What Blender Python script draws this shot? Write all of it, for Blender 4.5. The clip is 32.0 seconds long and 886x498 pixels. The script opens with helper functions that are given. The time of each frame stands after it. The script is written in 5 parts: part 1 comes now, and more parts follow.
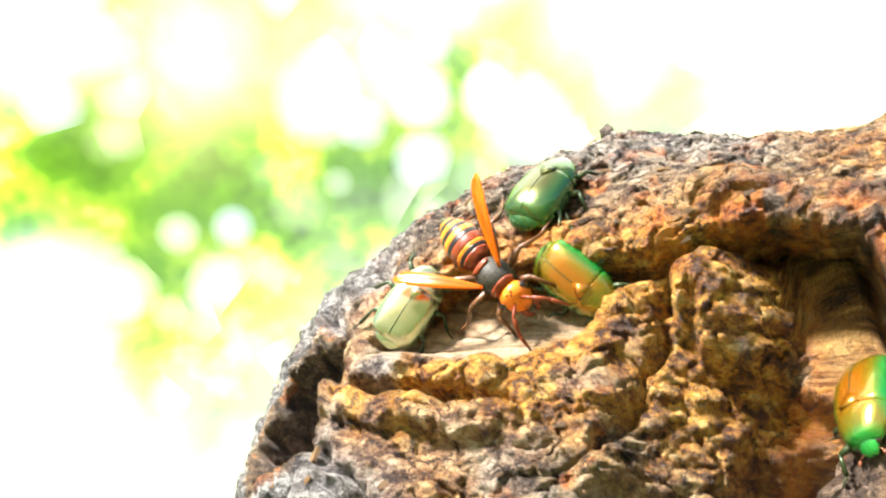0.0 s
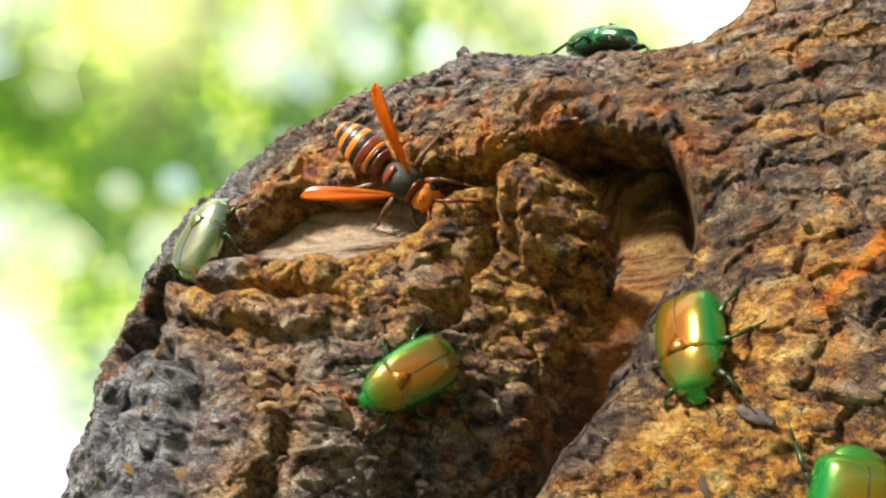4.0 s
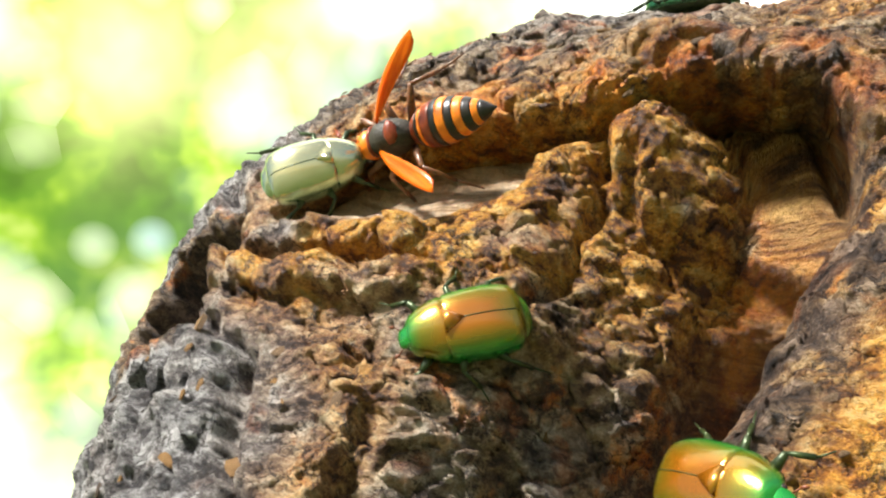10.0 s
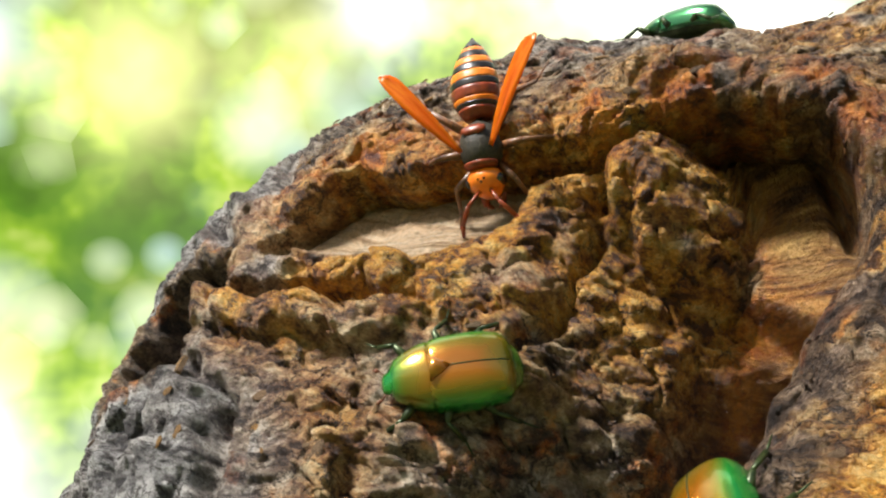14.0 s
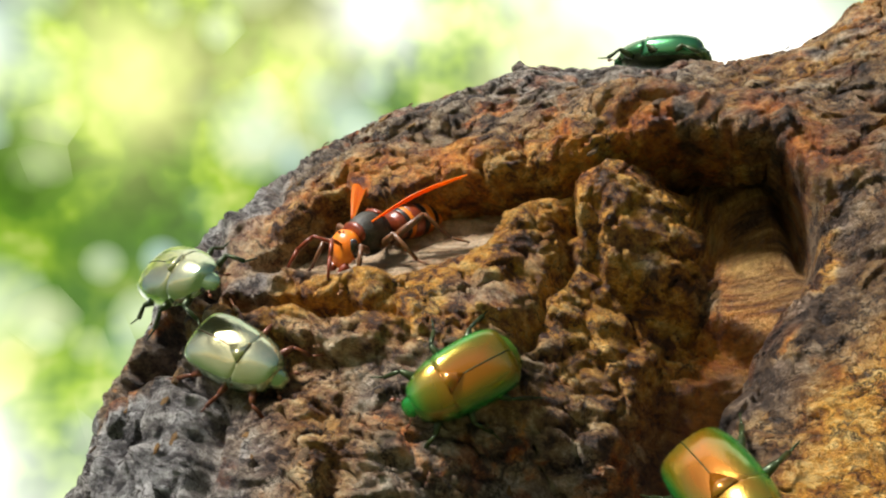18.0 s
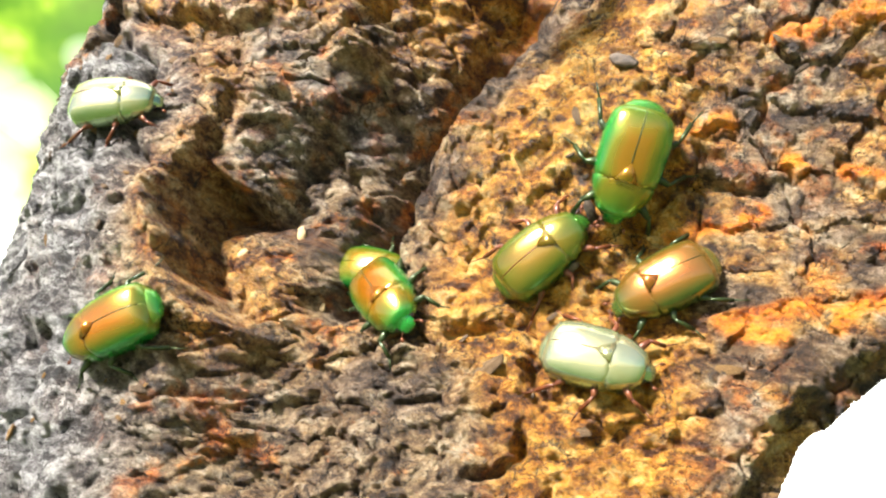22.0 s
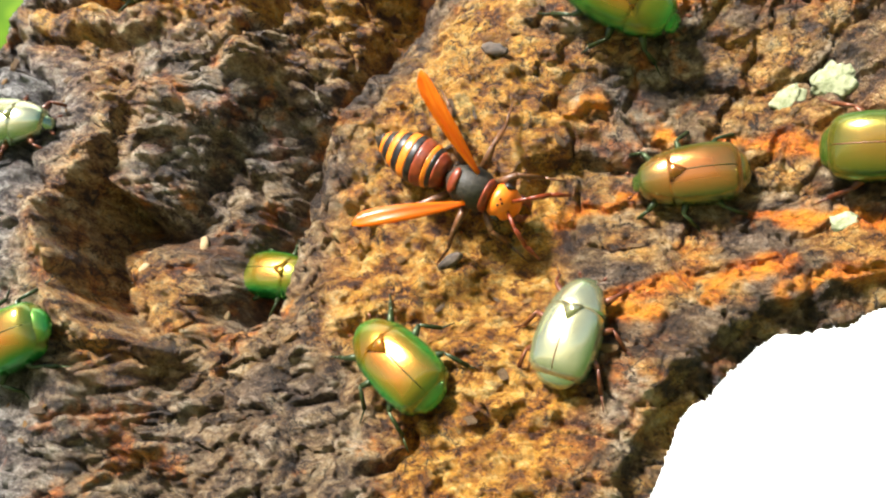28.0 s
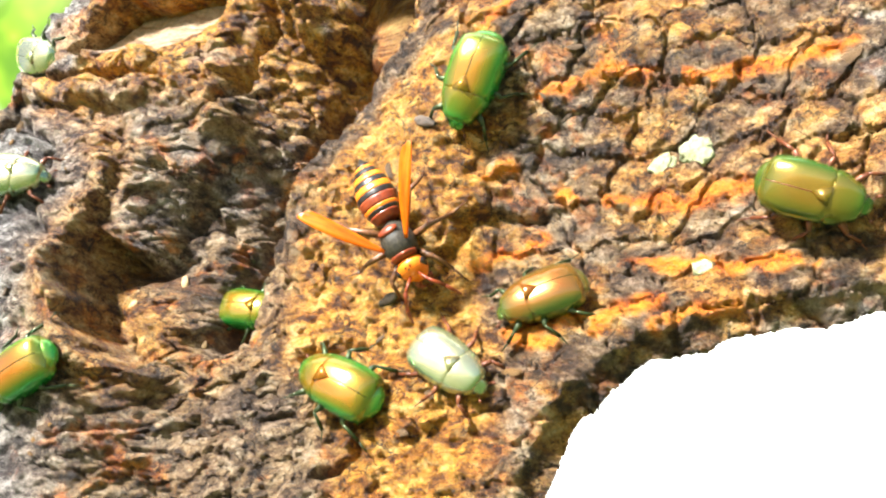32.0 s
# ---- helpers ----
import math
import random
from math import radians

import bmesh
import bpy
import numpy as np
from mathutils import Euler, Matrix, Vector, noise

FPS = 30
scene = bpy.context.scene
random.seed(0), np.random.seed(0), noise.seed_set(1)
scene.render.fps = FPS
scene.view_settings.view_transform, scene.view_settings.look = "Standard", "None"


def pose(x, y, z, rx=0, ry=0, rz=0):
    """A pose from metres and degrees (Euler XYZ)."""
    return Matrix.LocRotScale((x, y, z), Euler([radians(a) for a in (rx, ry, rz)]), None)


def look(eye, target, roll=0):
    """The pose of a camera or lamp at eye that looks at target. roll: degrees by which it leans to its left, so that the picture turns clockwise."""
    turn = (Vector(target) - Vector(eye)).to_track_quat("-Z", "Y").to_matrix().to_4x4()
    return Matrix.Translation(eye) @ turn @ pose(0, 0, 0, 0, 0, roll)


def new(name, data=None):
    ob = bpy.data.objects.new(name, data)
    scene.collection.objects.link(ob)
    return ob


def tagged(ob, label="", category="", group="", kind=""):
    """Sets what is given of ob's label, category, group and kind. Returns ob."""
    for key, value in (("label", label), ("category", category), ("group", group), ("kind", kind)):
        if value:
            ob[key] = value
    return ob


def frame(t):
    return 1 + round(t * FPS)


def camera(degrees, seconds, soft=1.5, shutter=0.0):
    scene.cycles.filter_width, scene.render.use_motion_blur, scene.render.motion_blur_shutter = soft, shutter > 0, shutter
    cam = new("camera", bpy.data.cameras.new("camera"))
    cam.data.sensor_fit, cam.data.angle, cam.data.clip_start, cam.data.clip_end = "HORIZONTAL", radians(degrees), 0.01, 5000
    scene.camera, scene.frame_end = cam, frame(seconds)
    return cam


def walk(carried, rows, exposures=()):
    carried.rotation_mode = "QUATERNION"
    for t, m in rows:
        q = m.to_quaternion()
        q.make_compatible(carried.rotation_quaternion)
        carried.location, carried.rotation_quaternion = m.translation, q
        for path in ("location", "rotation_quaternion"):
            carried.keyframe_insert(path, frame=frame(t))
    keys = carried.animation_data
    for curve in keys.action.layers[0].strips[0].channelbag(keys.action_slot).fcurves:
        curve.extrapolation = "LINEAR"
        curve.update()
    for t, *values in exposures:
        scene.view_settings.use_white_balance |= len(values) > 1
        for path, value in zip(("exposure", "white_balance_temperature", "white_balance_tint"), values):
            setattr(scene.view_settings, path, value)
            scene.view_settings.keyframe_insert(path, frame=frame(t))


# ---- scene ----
cam = camera(56.1, 32.0, soft=2.1)
METRES, EYE, TILT, LEAN, TURN = 0.5, 1.5, 35.0, 0.0, 0.0
ROWS = [
    (0.0, 0.0, 0.0, 0.0, 0.0, 0.0, -0.0),
    (0.5, 0.0039, 0.0286, 0.0022, -0.74, 0.97, -0.12),
    (1.0, -0.0018, 0.0299, -0.0008, -0.37, 1.4, -0.3),
    (1.5, 0.0031, 0.0327, -0.0038, -0.52, 1.04, -0.43),
    (2.0, 0.0183, 0.0352, -0.0058, -1.28, 0.94, -0.5),
    (2.5, 0.0381, 0.0336, -0.0011, -3.28, 1.4, -0.99),
    (4.5, 0.0535, -0.0329, -0.0331, -3.76, -3.52, -0.13),
    (5.0, 0.0596, -0.0221, -0.0473, -4.84, -2.39, 0.03),
    (5.5, 0.0642, -0.0281, -0.063, -5.65, -3.15, -0.27),
    (6.0, 0.0773, -0.0374, -0.0702, -6.66, -4.87, -0.72),
    (6.5, 0.079, -0.041, -0.065, -7.01, -4.03, -0.9),
    (7.0, 0.0762, -0.0351, -0.0629, -6.76, -3.51, -0.7),
    (7.5, 0.0732, -0.026, -0.0596, -6.1, -2.26, -0.26),
    (8.0, 0.0587, -0.0126, -0.0651, -5.97, -1.48, -0.93),
    (8.5, 0.0386, 0.0224, -0.0675, -5.28, -0.13, -0.52),
    (9.0, 0.0261, 0.0418, -0.0588, -5.32, 2.4, -1.28),
    (9.5, 0.0149, 0.0404, -0.0611, -5.62, 2.59, -1.86),
    (10.0, 0.006, 0.0426, -0.0678, -5.17, 1.79, -1.87),
    (10.5, 0.0038, 0.0452, -0.0645, -4.16, 1.99, -1.17),
    (11.0, 0.0088, 0.0253, -0.0556, -4.21, 1.97, -1.23),
    (11.5, 0.0022, 0.0157, -0.0532, -3.95, 1.11, -1.39),
    (12.0, -0.0074, 0.0108, -0.0494, -2.6, 1.18, -1.05),
    (12.5, 0.0013, 0.0161, -0.0491, -3.24, 1.63, -1.33),
    (13.0, 0.0192, 0.0178, -0.056, -3.99, 1.46, -1.3),
    (13.5, 0.0209, 0.0398, -0.0577, -4.88, 1.59, -1.36),
    (14.0, 0.015, 0.0534, -0.0586, -4.3, 2.73, -1.75),
    (14.5, 0.0232, 0.0569, -0.0577, -4.91, 3.19, -1.94),
    (15.0, 0.0273, 0.059, -0.0555, -4.95, 3.71, -1.7),
    (15.5, 0.0232, 0.057, -0.0502, -4.69, 4.4, -1.3),
    (17.5, 0.0212, 0.032, -0.0478, -4.66, 3.26, -1.72),
    (18.0, 0.0198, 0.0308, -0.0533, -4.55, 3.0, -1.86),
    (18.5, 0.0159, 0.0276, -0.0562, -4.29, 2.32, -1.66),
    (19.0, 0.0159, 0.0192, -0.067, -4.41, 1.57, -1.78),
    (19.5, 0.0161, -0.0007, -0.0871, -4.37, -1.36, -1.58),
    (20.0, 0.0364, -0.0034, -0.0899, -4.93, -2.18, -2.05),
    (20.5, 0.0551, -0.0134, -0.0877, -6.47, -2.61, -2.47),
    (21.0, 0.0599, -0.0251, -0.0868, -7.58, -2.83, -2.83),
    (21.5, 0.0601, -0.0464, -0.1025, -7.6, -4.71, -2.62),
    (22.0, 0.0701, -0.0833, -0.1074, -5.07, -10.53, -2.49),
    (22.5, 0.0682, -0.1112, -0.0829, -2.3, -12.3, 0.81),
    (23.0, 0.0765, -0.1358, -0.0397, -1.83, -8.12, 2.9),
    (23.5, 0.0744, -0.1409, -0.0434, -2.22, -9.01, 2.96),
    (24.0, 0.0751, -0.1389, -0.0559, -1.72, -10.66, 3.3),
    (24.5, 0.0789, -0.141, -0.0642, -1.67, -11.58, 3.0),
    (26.5, 0.0924, -0.1506, -0.0676, -4.29, -12.63, 2.69),
    (27.0, 0.0934, -0.1242, -0.0837, -4.64, -11.81, 2.56),
    (27.5, 0.1015, -0.1009, -0.1053, -5.19, -12.69, 2.21),
    (28.0, 0.1125, -0.0901, -0.1043, -6.17, -11.19, 1.71),
    (28.5, 0.1269, -0.0996, -0.0971, -8.51, -10.12, 0.53),
    (29.0, 0.127, -0.1034, -0.0905, -8.26, -9.56, 0.59),
    (29.5, 0.1224, -0.1141, -0.086, -7.44, -9.61, 1.43),
    (30.0, 0.1269, -0.1273, -0.0771, -7.0, -9.11, 2.04),
    (30.5, 0.1272, -0.1455, -0.0701, -6.42, -9.7, 2.29),
    (31.0, 0.1275, -0.1527, -0.0735, -6.6, -10.37, 2.52),
    (31.5, 0.1363, -0.1515, -0.0764, -7.05, -10.5, 1.73),
    (32.0, 0.1323, -0.1527, -0.0778, -6.66, -10.7, 2.19),
]
import collections

EXPOSURES = [(0.0, 2.05), (0.5, 1.3), (1.0, 0.62), (2.0, 0.3), (4.5, 1.0), (5.2, 1.2), (6.0, 1.78), (8.0, 1.88), (9.0, 1.78), (11.0, 0.97), (15.5, 0.8),
             (18.0, 0.6), (20.0, 1.15), (21.5, 1.78), (22.2, 1.85), (23.2, 1.78), (24.0, 1.72), (26.5, 1.8), (27.3, 1.58), (28.0, 1.38), (28.6, 1.58), (29.5, 1.9), (32.0, 2.0)]
walk(cam, [(t, pose(0, 0, EYE, TILT, LEAN, TURN) @ pose(METRES * x, METRES * y, METRES * z, 90 + pitch, roll, yaw)) for t, x, y, z, yaw, pitch, roll in ROWS], EXPOSURES)

# ---- light ----
SUN_ELEVATION, SUN_AZIMUTH = 37.0, -138.0   # azimuth from +y towards +x


def make_world():
    w = bpy.data.worlds.new("sky")
    scene.world = w
    w.use_nodes = True
    nt = w.node_tree
    sky = nt.nodes.new("ShaderNodeTexSky")
    sky.sky_type, sky.sun_disc = "NISHITA", False
    sky.sun_elevation, sky.sun_rotation = radians(SUN_ELEVATION), radians(SUN_AZIMUTH)
    bg = nt.nodes["Background"]
    bg.inputs["Strength"].default_value = 0.05
    nt.links.new(sky.outputs["Color"], bg.inputs["Color"])
    lamp = bpy.data.lights.new("sun", "SUN")
    lamp.energy, lamp.angle, lamp.color = 5.0, radians(9), (1.0, 0.97, 0.93)
    a, e = radians(SUN_AZIMUTH), radians(SUN_ELEVATION)
    at = Vector((math.sin(a) * math.cos(e), math.cos(a) * math.cos(e), math.sin(e)))
    ob = new("sun", lamp)
    ob.matrix_world = look(at * 6 + Vector((0, 0, 1.5)), (0, 0, 1.5))


make_world()


# ---- materials ----
class Nodes:
    """A short hand for building node materials."""

    def __init__(self, name):
        self.mat = bpy.data.materials.new(name)
        self.mat.use_nodes = True
        self.nt = self.mat.node_tree
        self.bsdf = self.nt.nodes["Principled BSDF"]

    def put(self, kind, **values):
        n = self.nt.nodes.new(kind)
        for k, v in values.items():
            setattr(n, k, v)
        return n

    def join(self, a, b):
        self.nt.links.new(a, b)

    def feed(self, value, socket):
        if isinstance(value, bpy.types.NodeSocket):
            self.join(value, socket)
        elif isinstance(value, tuple) and len(value) == 3 and socket.type == "RGBA":
            socket.default_value = (*value, 1)
        else:
            socket.default_value = value

    def coords(self, which="Object"):
        return self.put("ShaderNodeTexCoord").outputs[which]

    def scaled(self, vec, scale, turn=(0, 0, 0)):
        n = self.put("ShaderNodeMapping")
        self.join(vec, n.inputs["Vector"])
        n.inputs["Scale"].default_value = scale
        n.inputs["Rotation"].default_value = turn
        return n.outputs["Vector"]

    def noise(self, vec, scale, detail=4, rough=0.6, out="Fac"):
        n = self.put("ShaderNodeTexNoise")
        self.join(vec, n.inputs["Vector"])
        for k, v in (("Scale", scale), ("Detail", detail), ("Roughness", rough)):
            n.inputs[k].default_value = v
        return n.outputs[out]

    def voronoi(self, vec, scale, feature="F1", out="Distance", rand=1.0):
        n = self.put("ShaderNodeTexVoronoi", feature=feature)
        self.join(vec, n.inputs["Vector"])
        n.inputs["Scale"].default_value = scale
        n.inputs["Randomness"].default_value = rand
        return n.outputs[out]

    def ramp(self, fac, *stops):
        n = self.put("ShaderNodeValToRGB")
        self.join(fac, n.inputs[0])
        el = n.color_ramp.elements
        while len(el) < len(stops):
            el.new(0.5)
        for e, (p, c) in zip(el, stops):
            e.position = p
            e.color = (*c, 1) if isinstance(c, tuple) else (c, c, c, 1)
        return n.outputs["Color"]

    def mix(self, fac, a, b, blend="MIX"):
        n = self.put("ShaderNodeMix", data_type="RGBA", blend_type=blend)
        self.feed(fac, n.inputs[0])
        self.feed(a, n.inputs[6])
        self.feed(b, n.inputs[7])
        return n.outputs[2]

    def math(self, op, a, b=0.0, c=0.0, clamp=False):
        n = self.put("ShaderNodeMath", operation=op, use_clamp=clamp)
        for s, v in zip(n.inputs, (a, b, c)):
            self.feed(v, s)
        return n.outputs[0]

    def split(self, vec):
        n = self.put("ShaderNodeSeparateXYZ")
        self.join(vec, n.inputs[0])
        return n.outputs

    def bump(self, height, distance, strength=1.0):
        n = self.put("ShaderNodeBump")
        self.join(height, n.inputs["Height"])
        n.inputs["Distance"].default_value = distance
        n.inputs["Strength"].default_value = strength
        self.join(n.outputs[0], self.bsdf.inputs["Normal"])

    def set(self, **values):
        for k, v in values.items():
            self.feed(v, self.bsdf.inputs[k.replace("_", " ")])
        return self.mat


def bark_material(name, on_sheet=True):
    n = Nodes(name)
    if on_sheet:
        p = n.put("ShaderNodeAttribute", attribute_name="sheet").outputs["Vector"]
    else:
        p = n.scaled(n.coords(), (100, 100, 100))
    zone = n.put("ShaderNodeAttribute", attribute_name="zone")
    zs = n.split(zone.outputs["Vector"])
    gold, wood, orange, pale = zs[0], zs[1], zs[2], zone.outputs["Alpha"]
    fine = n.noise(p, 9.0, 5, 0.65)
    warp = n.put("ShaderNodeVectorMath", operation="MULTIPLY_ADD")
    n.join(n.noise(p, 1.5, 5, 0.7, "Color"), warp.inputs[0])
    warp.inputs[1].default_value = (1.1, 1.1, 0.0)
    n.join(p, warp.inputs[2])
    bent = n.scaled(warp.outputs[0], (1.0, 2.1, 0.6), (0, 0, -0.18))
    flake_tone = n.split(n.voronoi(bent, 1.9, out="Color"))[0]
    flake_edge = n.voronoi(bent, 1.9, "DISTANCE_TO_EDGE")
    chip_tone = n.split(n.voronoi(bent, 5.0, out="Color"))[0]
    chip_edge = n.voronoi(bent, 5.0, "DISTANCE_TO_EDGE")
    mid = n.noise(n.scaled(p, (1.0, 1.5, 1.0), (0, 0, -0.2)), 1.9, 6, 0.68)
    soft_mid = mid
    mid = n.math("ADD", mid, n.math("MULTIPLY_ADD", flake_tone, 0.14, -0.07))
    mid = n.math("ADD", mid, n.math("MULTIPLY_ADD", chip_tone, 0.12, -0.06))
    thread = n.noise(n.scaled(warp.outputs[0], (0.9, 6.5, 1.0), (0, 0, -0.3)), 1.6, 3, 0.6)
    mid = n.math("ADD", mid, n.math("MULTIPLY_ADD", thread, 0.34, -0.17))
    soft_mid = n.math("MULTIPLY_ADD", thread, 0.5, n.math("MULTIPLY_ADD", flake_tone, 0.08, soft_mid))
    broad = n.noise(p, 0.45, 3, 0.55)
    brown = n.ramp(mid, (0.32, (0.028, 0.012, 0.006)), (0.44, (0.19, 0.107, 0.048)), (0.57, (0.43, 0.285, 0.145)), (0.72, (0.7, 0.55, 0.37)))
    grey = n.ramp(mid, (0.36, (0.035, 0.032, 0.034)), (0.48, (0.24, 0.225, 0.22)), (0.63, (0.58, 0.56, 0.54)))
    golden = n.ramp(mid, (0.34, (0.1, 0.028, 0.004)), (0.43, (0.44, 0.155, 0.015)), (0.55, (0.8, 0.38, 0.042)), (0.7, (0.92, 0.61, 0.2)))
    rust = n.ramp(mid, (0.32, (0.2, 0.04, 0.005)), (0.43, (0.85, 0.2, 0.006)), (0.6, (0.98, 0.36, 0.02)))
    stripes = n.noise(n.scaled(p, (0.35, 5.0, 0.5), (0, 0, -0.33)), 1.5, 4, 0.65)
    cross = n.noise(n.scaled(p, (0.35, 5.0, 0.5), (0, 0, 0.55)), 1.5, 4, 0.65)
    timber = n.ramp(stripes, (0.32, (0.36, 0.21, 0.1)), (0.48, (0.68, 0.47, 0.28)), (0.66, (0.85, 0.68, 0.47)))
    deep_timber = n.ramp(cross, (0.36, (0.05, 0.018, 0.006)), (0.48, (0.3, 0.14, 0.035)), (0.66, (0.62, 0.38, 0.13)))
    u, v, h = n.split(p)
    # Dark red-brown wood, with the crevice's shade also put into its colour.
    rotten_shaded = n.ramp(n.math("MULTIPLY_ADD", cross, 0.5, n.math("MULTIPLY", mid, 0.5)), (0.36, (0.02, 0.008, 0.004)), (0.5, (0.1, 0.035, 0.012)), (0.64, (0.34, 0.14, 0.03)))
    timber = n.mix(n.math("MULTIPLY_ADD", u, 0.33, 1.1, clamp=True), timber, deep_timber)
    timber = n.mix(n.math("MULTIPLY_ADD", n.math("MULTIPLY_ADD", broad, 1.5, v), -0.8, 3.4, clamp=True), timber, rotten_shaded)
    patch = n.ramp(n.noise(p, 0.75, 4, 0.6), (0.44, 0.0), (0.56, 1.0))
    ruddy = n.ramp(n.noise(n.scaled(p, (1, 1, 1), (0, 0, 0.7)), 1.05, 4, 0.6), (0.54, 0.0), (0.64, 0.7))
    c = n.mix(ruddy, brown, rust)
    c = n.mix(n.math("MULTIPLY_ADD", patch, 0.18, n.math("MULTIPLY_ADD", pale, 0.95, -0.05), clamp=True), c, grey)
    c = n.mix(n.math("MULTIPLY", gold, n.math("MULTIPLY_ADD", broad, 1.2, 0.5), clamp=True), c, golden)
    # Below zero, pale gives dark bark and the shade painted in groove and flank.
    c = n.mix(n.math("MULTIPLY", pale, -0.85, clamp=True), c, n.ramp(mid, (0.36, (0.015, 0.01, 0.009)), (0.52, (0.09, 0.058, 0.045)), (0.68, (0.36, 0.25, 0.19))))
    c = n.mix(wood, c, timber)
    c = n.mix(orange, c, rust)
    bare = n.math("SUBTRACT", 1.0, wood)
    gap = n.math("MULTIPLY", n.ramp(flake_edge, (0.0, 1.0), (0.07, 0.0)), n.ramp(n.noise(p, 1.1, 2, 0.5), (0.42, 0.0), (0.55, 1.0)))
    hair = n.math("MULTIPLY", n.ramp(chip_edge, (0.0, 0.7), (0.05, 0.0)), n.ramp(n.noise(p, 1.7, 2, 0.5), (0.45, 0.0), (0.58, 1.0)))
    speck = n.ramp(n.noise(n.scaled(p, (1, 1.7, 1)), 3.2, 5, 0.7), (0.38, 1.0), (0.45, 0.0))
    dark = n.math("MULTIPLY", n.math("MAXIMUM", n.math("MAXIMUM", gap, hair), n.math("MULTIPLY", speck, n.math("MULTIPLY_ADD", gold, -0.25, 0.4))), n.math("MULTIPLY", n.math("MULTIPLY_ADD", bare, 0.85, 0.15), n.math("MULTIPLY_ADD", orange, -0.7, 1.0)))
    c = n.mix(dark, c, (0.022, 0.012, 0.008))
    c = n.mix(n.ramp(fine, (0.34, 0.35), (0.56, 0.0)), c, (0.05, 0.026, 0.014))
    raised = n.math("ADD", n.math("MULTIPLY", soft_mid, 1.0), n.math("MULTIPLY", n.noise(n.scaled(p, (1, 1.6, 1)), 6.5, 5, 0.75), 1.05))
    raised = n.math("SUBTRACT", raised, n.math("MULTIPLY", dark, 0.25))
    n.bump(raised, 0.003, 1.0)
    return n.set(Base_Color=c, Roughness=n.math("MULTIPLY_ADD", fine, 0.5, 0.3), Specular_IOR_Level=0.5)


def flake_material():
    n = Nodes("bark_flake")
    p = n.coords()
    rnd = n.put("ShaderNodeObjectInfo").outputs["Random"]
    mid = n.noise(p, 500, 4, 0.65)
    a = n.ramp(mid, (0.35, (0.03, 0.017, 0.01)), (0.65, (0.22, 0.15, 0.1)))
    b = n.ramp(mid, (0.35, (0.12, 0.05, 0.012)), (0.65, (0.5, 0.27, 0.07)))
    n.bump(mid, 0.0008, 0.8)
    return n.set(Base_Color=n.mix(rnd, a, b), Roughness=0.75)


def shell_material(name, middle, side, edge, rough=0.22, metal=0.65):
    """Metallic chafer shell: one hue along the back, another at the flanks, a third on the rim."""
    n = Nodes(name)
    p = n.coords()
    x, y, z = n.split(p)
    across = n.math("MULTIPLY", n.math("ABSOLUTE", y), 1 / 0.0068)
    rear = n.math("MULTIPLY", n.math("ABSOLUTE", n.math("ADD", x, 0.001)), 1 / 0.0135)
    far = n.math("MAXIMUM", across, rear)
    wave = n.noise(p, 160, 2, 0.5)
    far = n.math("ADD", far, n.math("MULTIPLY_ADD", wave, 0.3, -0.15))
    c = n.ramp(far, (0.25, middle), (0.62, side), (0.85, edge))
    pits = n.noise(p, 2600, 2, 0.5)
    n.bump(pits, 0.00008, 0.35)
    return n.set(Base_Color=c, Metallic=metal, Roughness=n.math("MULTIPLY_ADD", wave, 0.16, rough - 0.06), Coat_Weight=0.8, Coat_Roughness=0.1, Coat_IOR=1.55)


def plain_material(name, dark, light, scale=900, rough=0.4, metal=0.0, relief=0.0001, coat=0.0, sheen=0.0):
    n = Nodes(name)
    f = n.noise(n.coords(), scale, 3, 0.6)
    n.bump(f, relief, 0.6)
    return n.set(Base_Color=n.ramp(f, (0.3, dark), (0.7, light)), Roughness=rough, Metallic=metal, Coat_Weight=coat)


def wing_material():
    n = Nodes("amber_wing")
    p = n.coords()
    f = n.noise(n.scaled(p, (120, 900, 400)), 1.0, 3, 0.6)
    c = n.ramp(f, (0.35, (0.8, 0.15, 0.005)), (0.7, (0.95, 0.33, 0.015)))
    n.set(Base_Color=c, Roughness=0.25, Specular_IOR_Level=0.6)
    tr = n.put("ShaderNodeBsdfTranslucent")
    n.join(c, tr.inputs["Color"])
    m = n.put("ShaderNodeMixShader")
    m.inputs[0].default_value = 0.55
    n.join(n.bsdf.outputs[0], m.inputs[1])
    n.join(tr.outputs[0], m.inputs[2])
    n.join(m.outputs[0], n.nt.nodes["Material Output"].inputs["Surface"])
    return n.mat


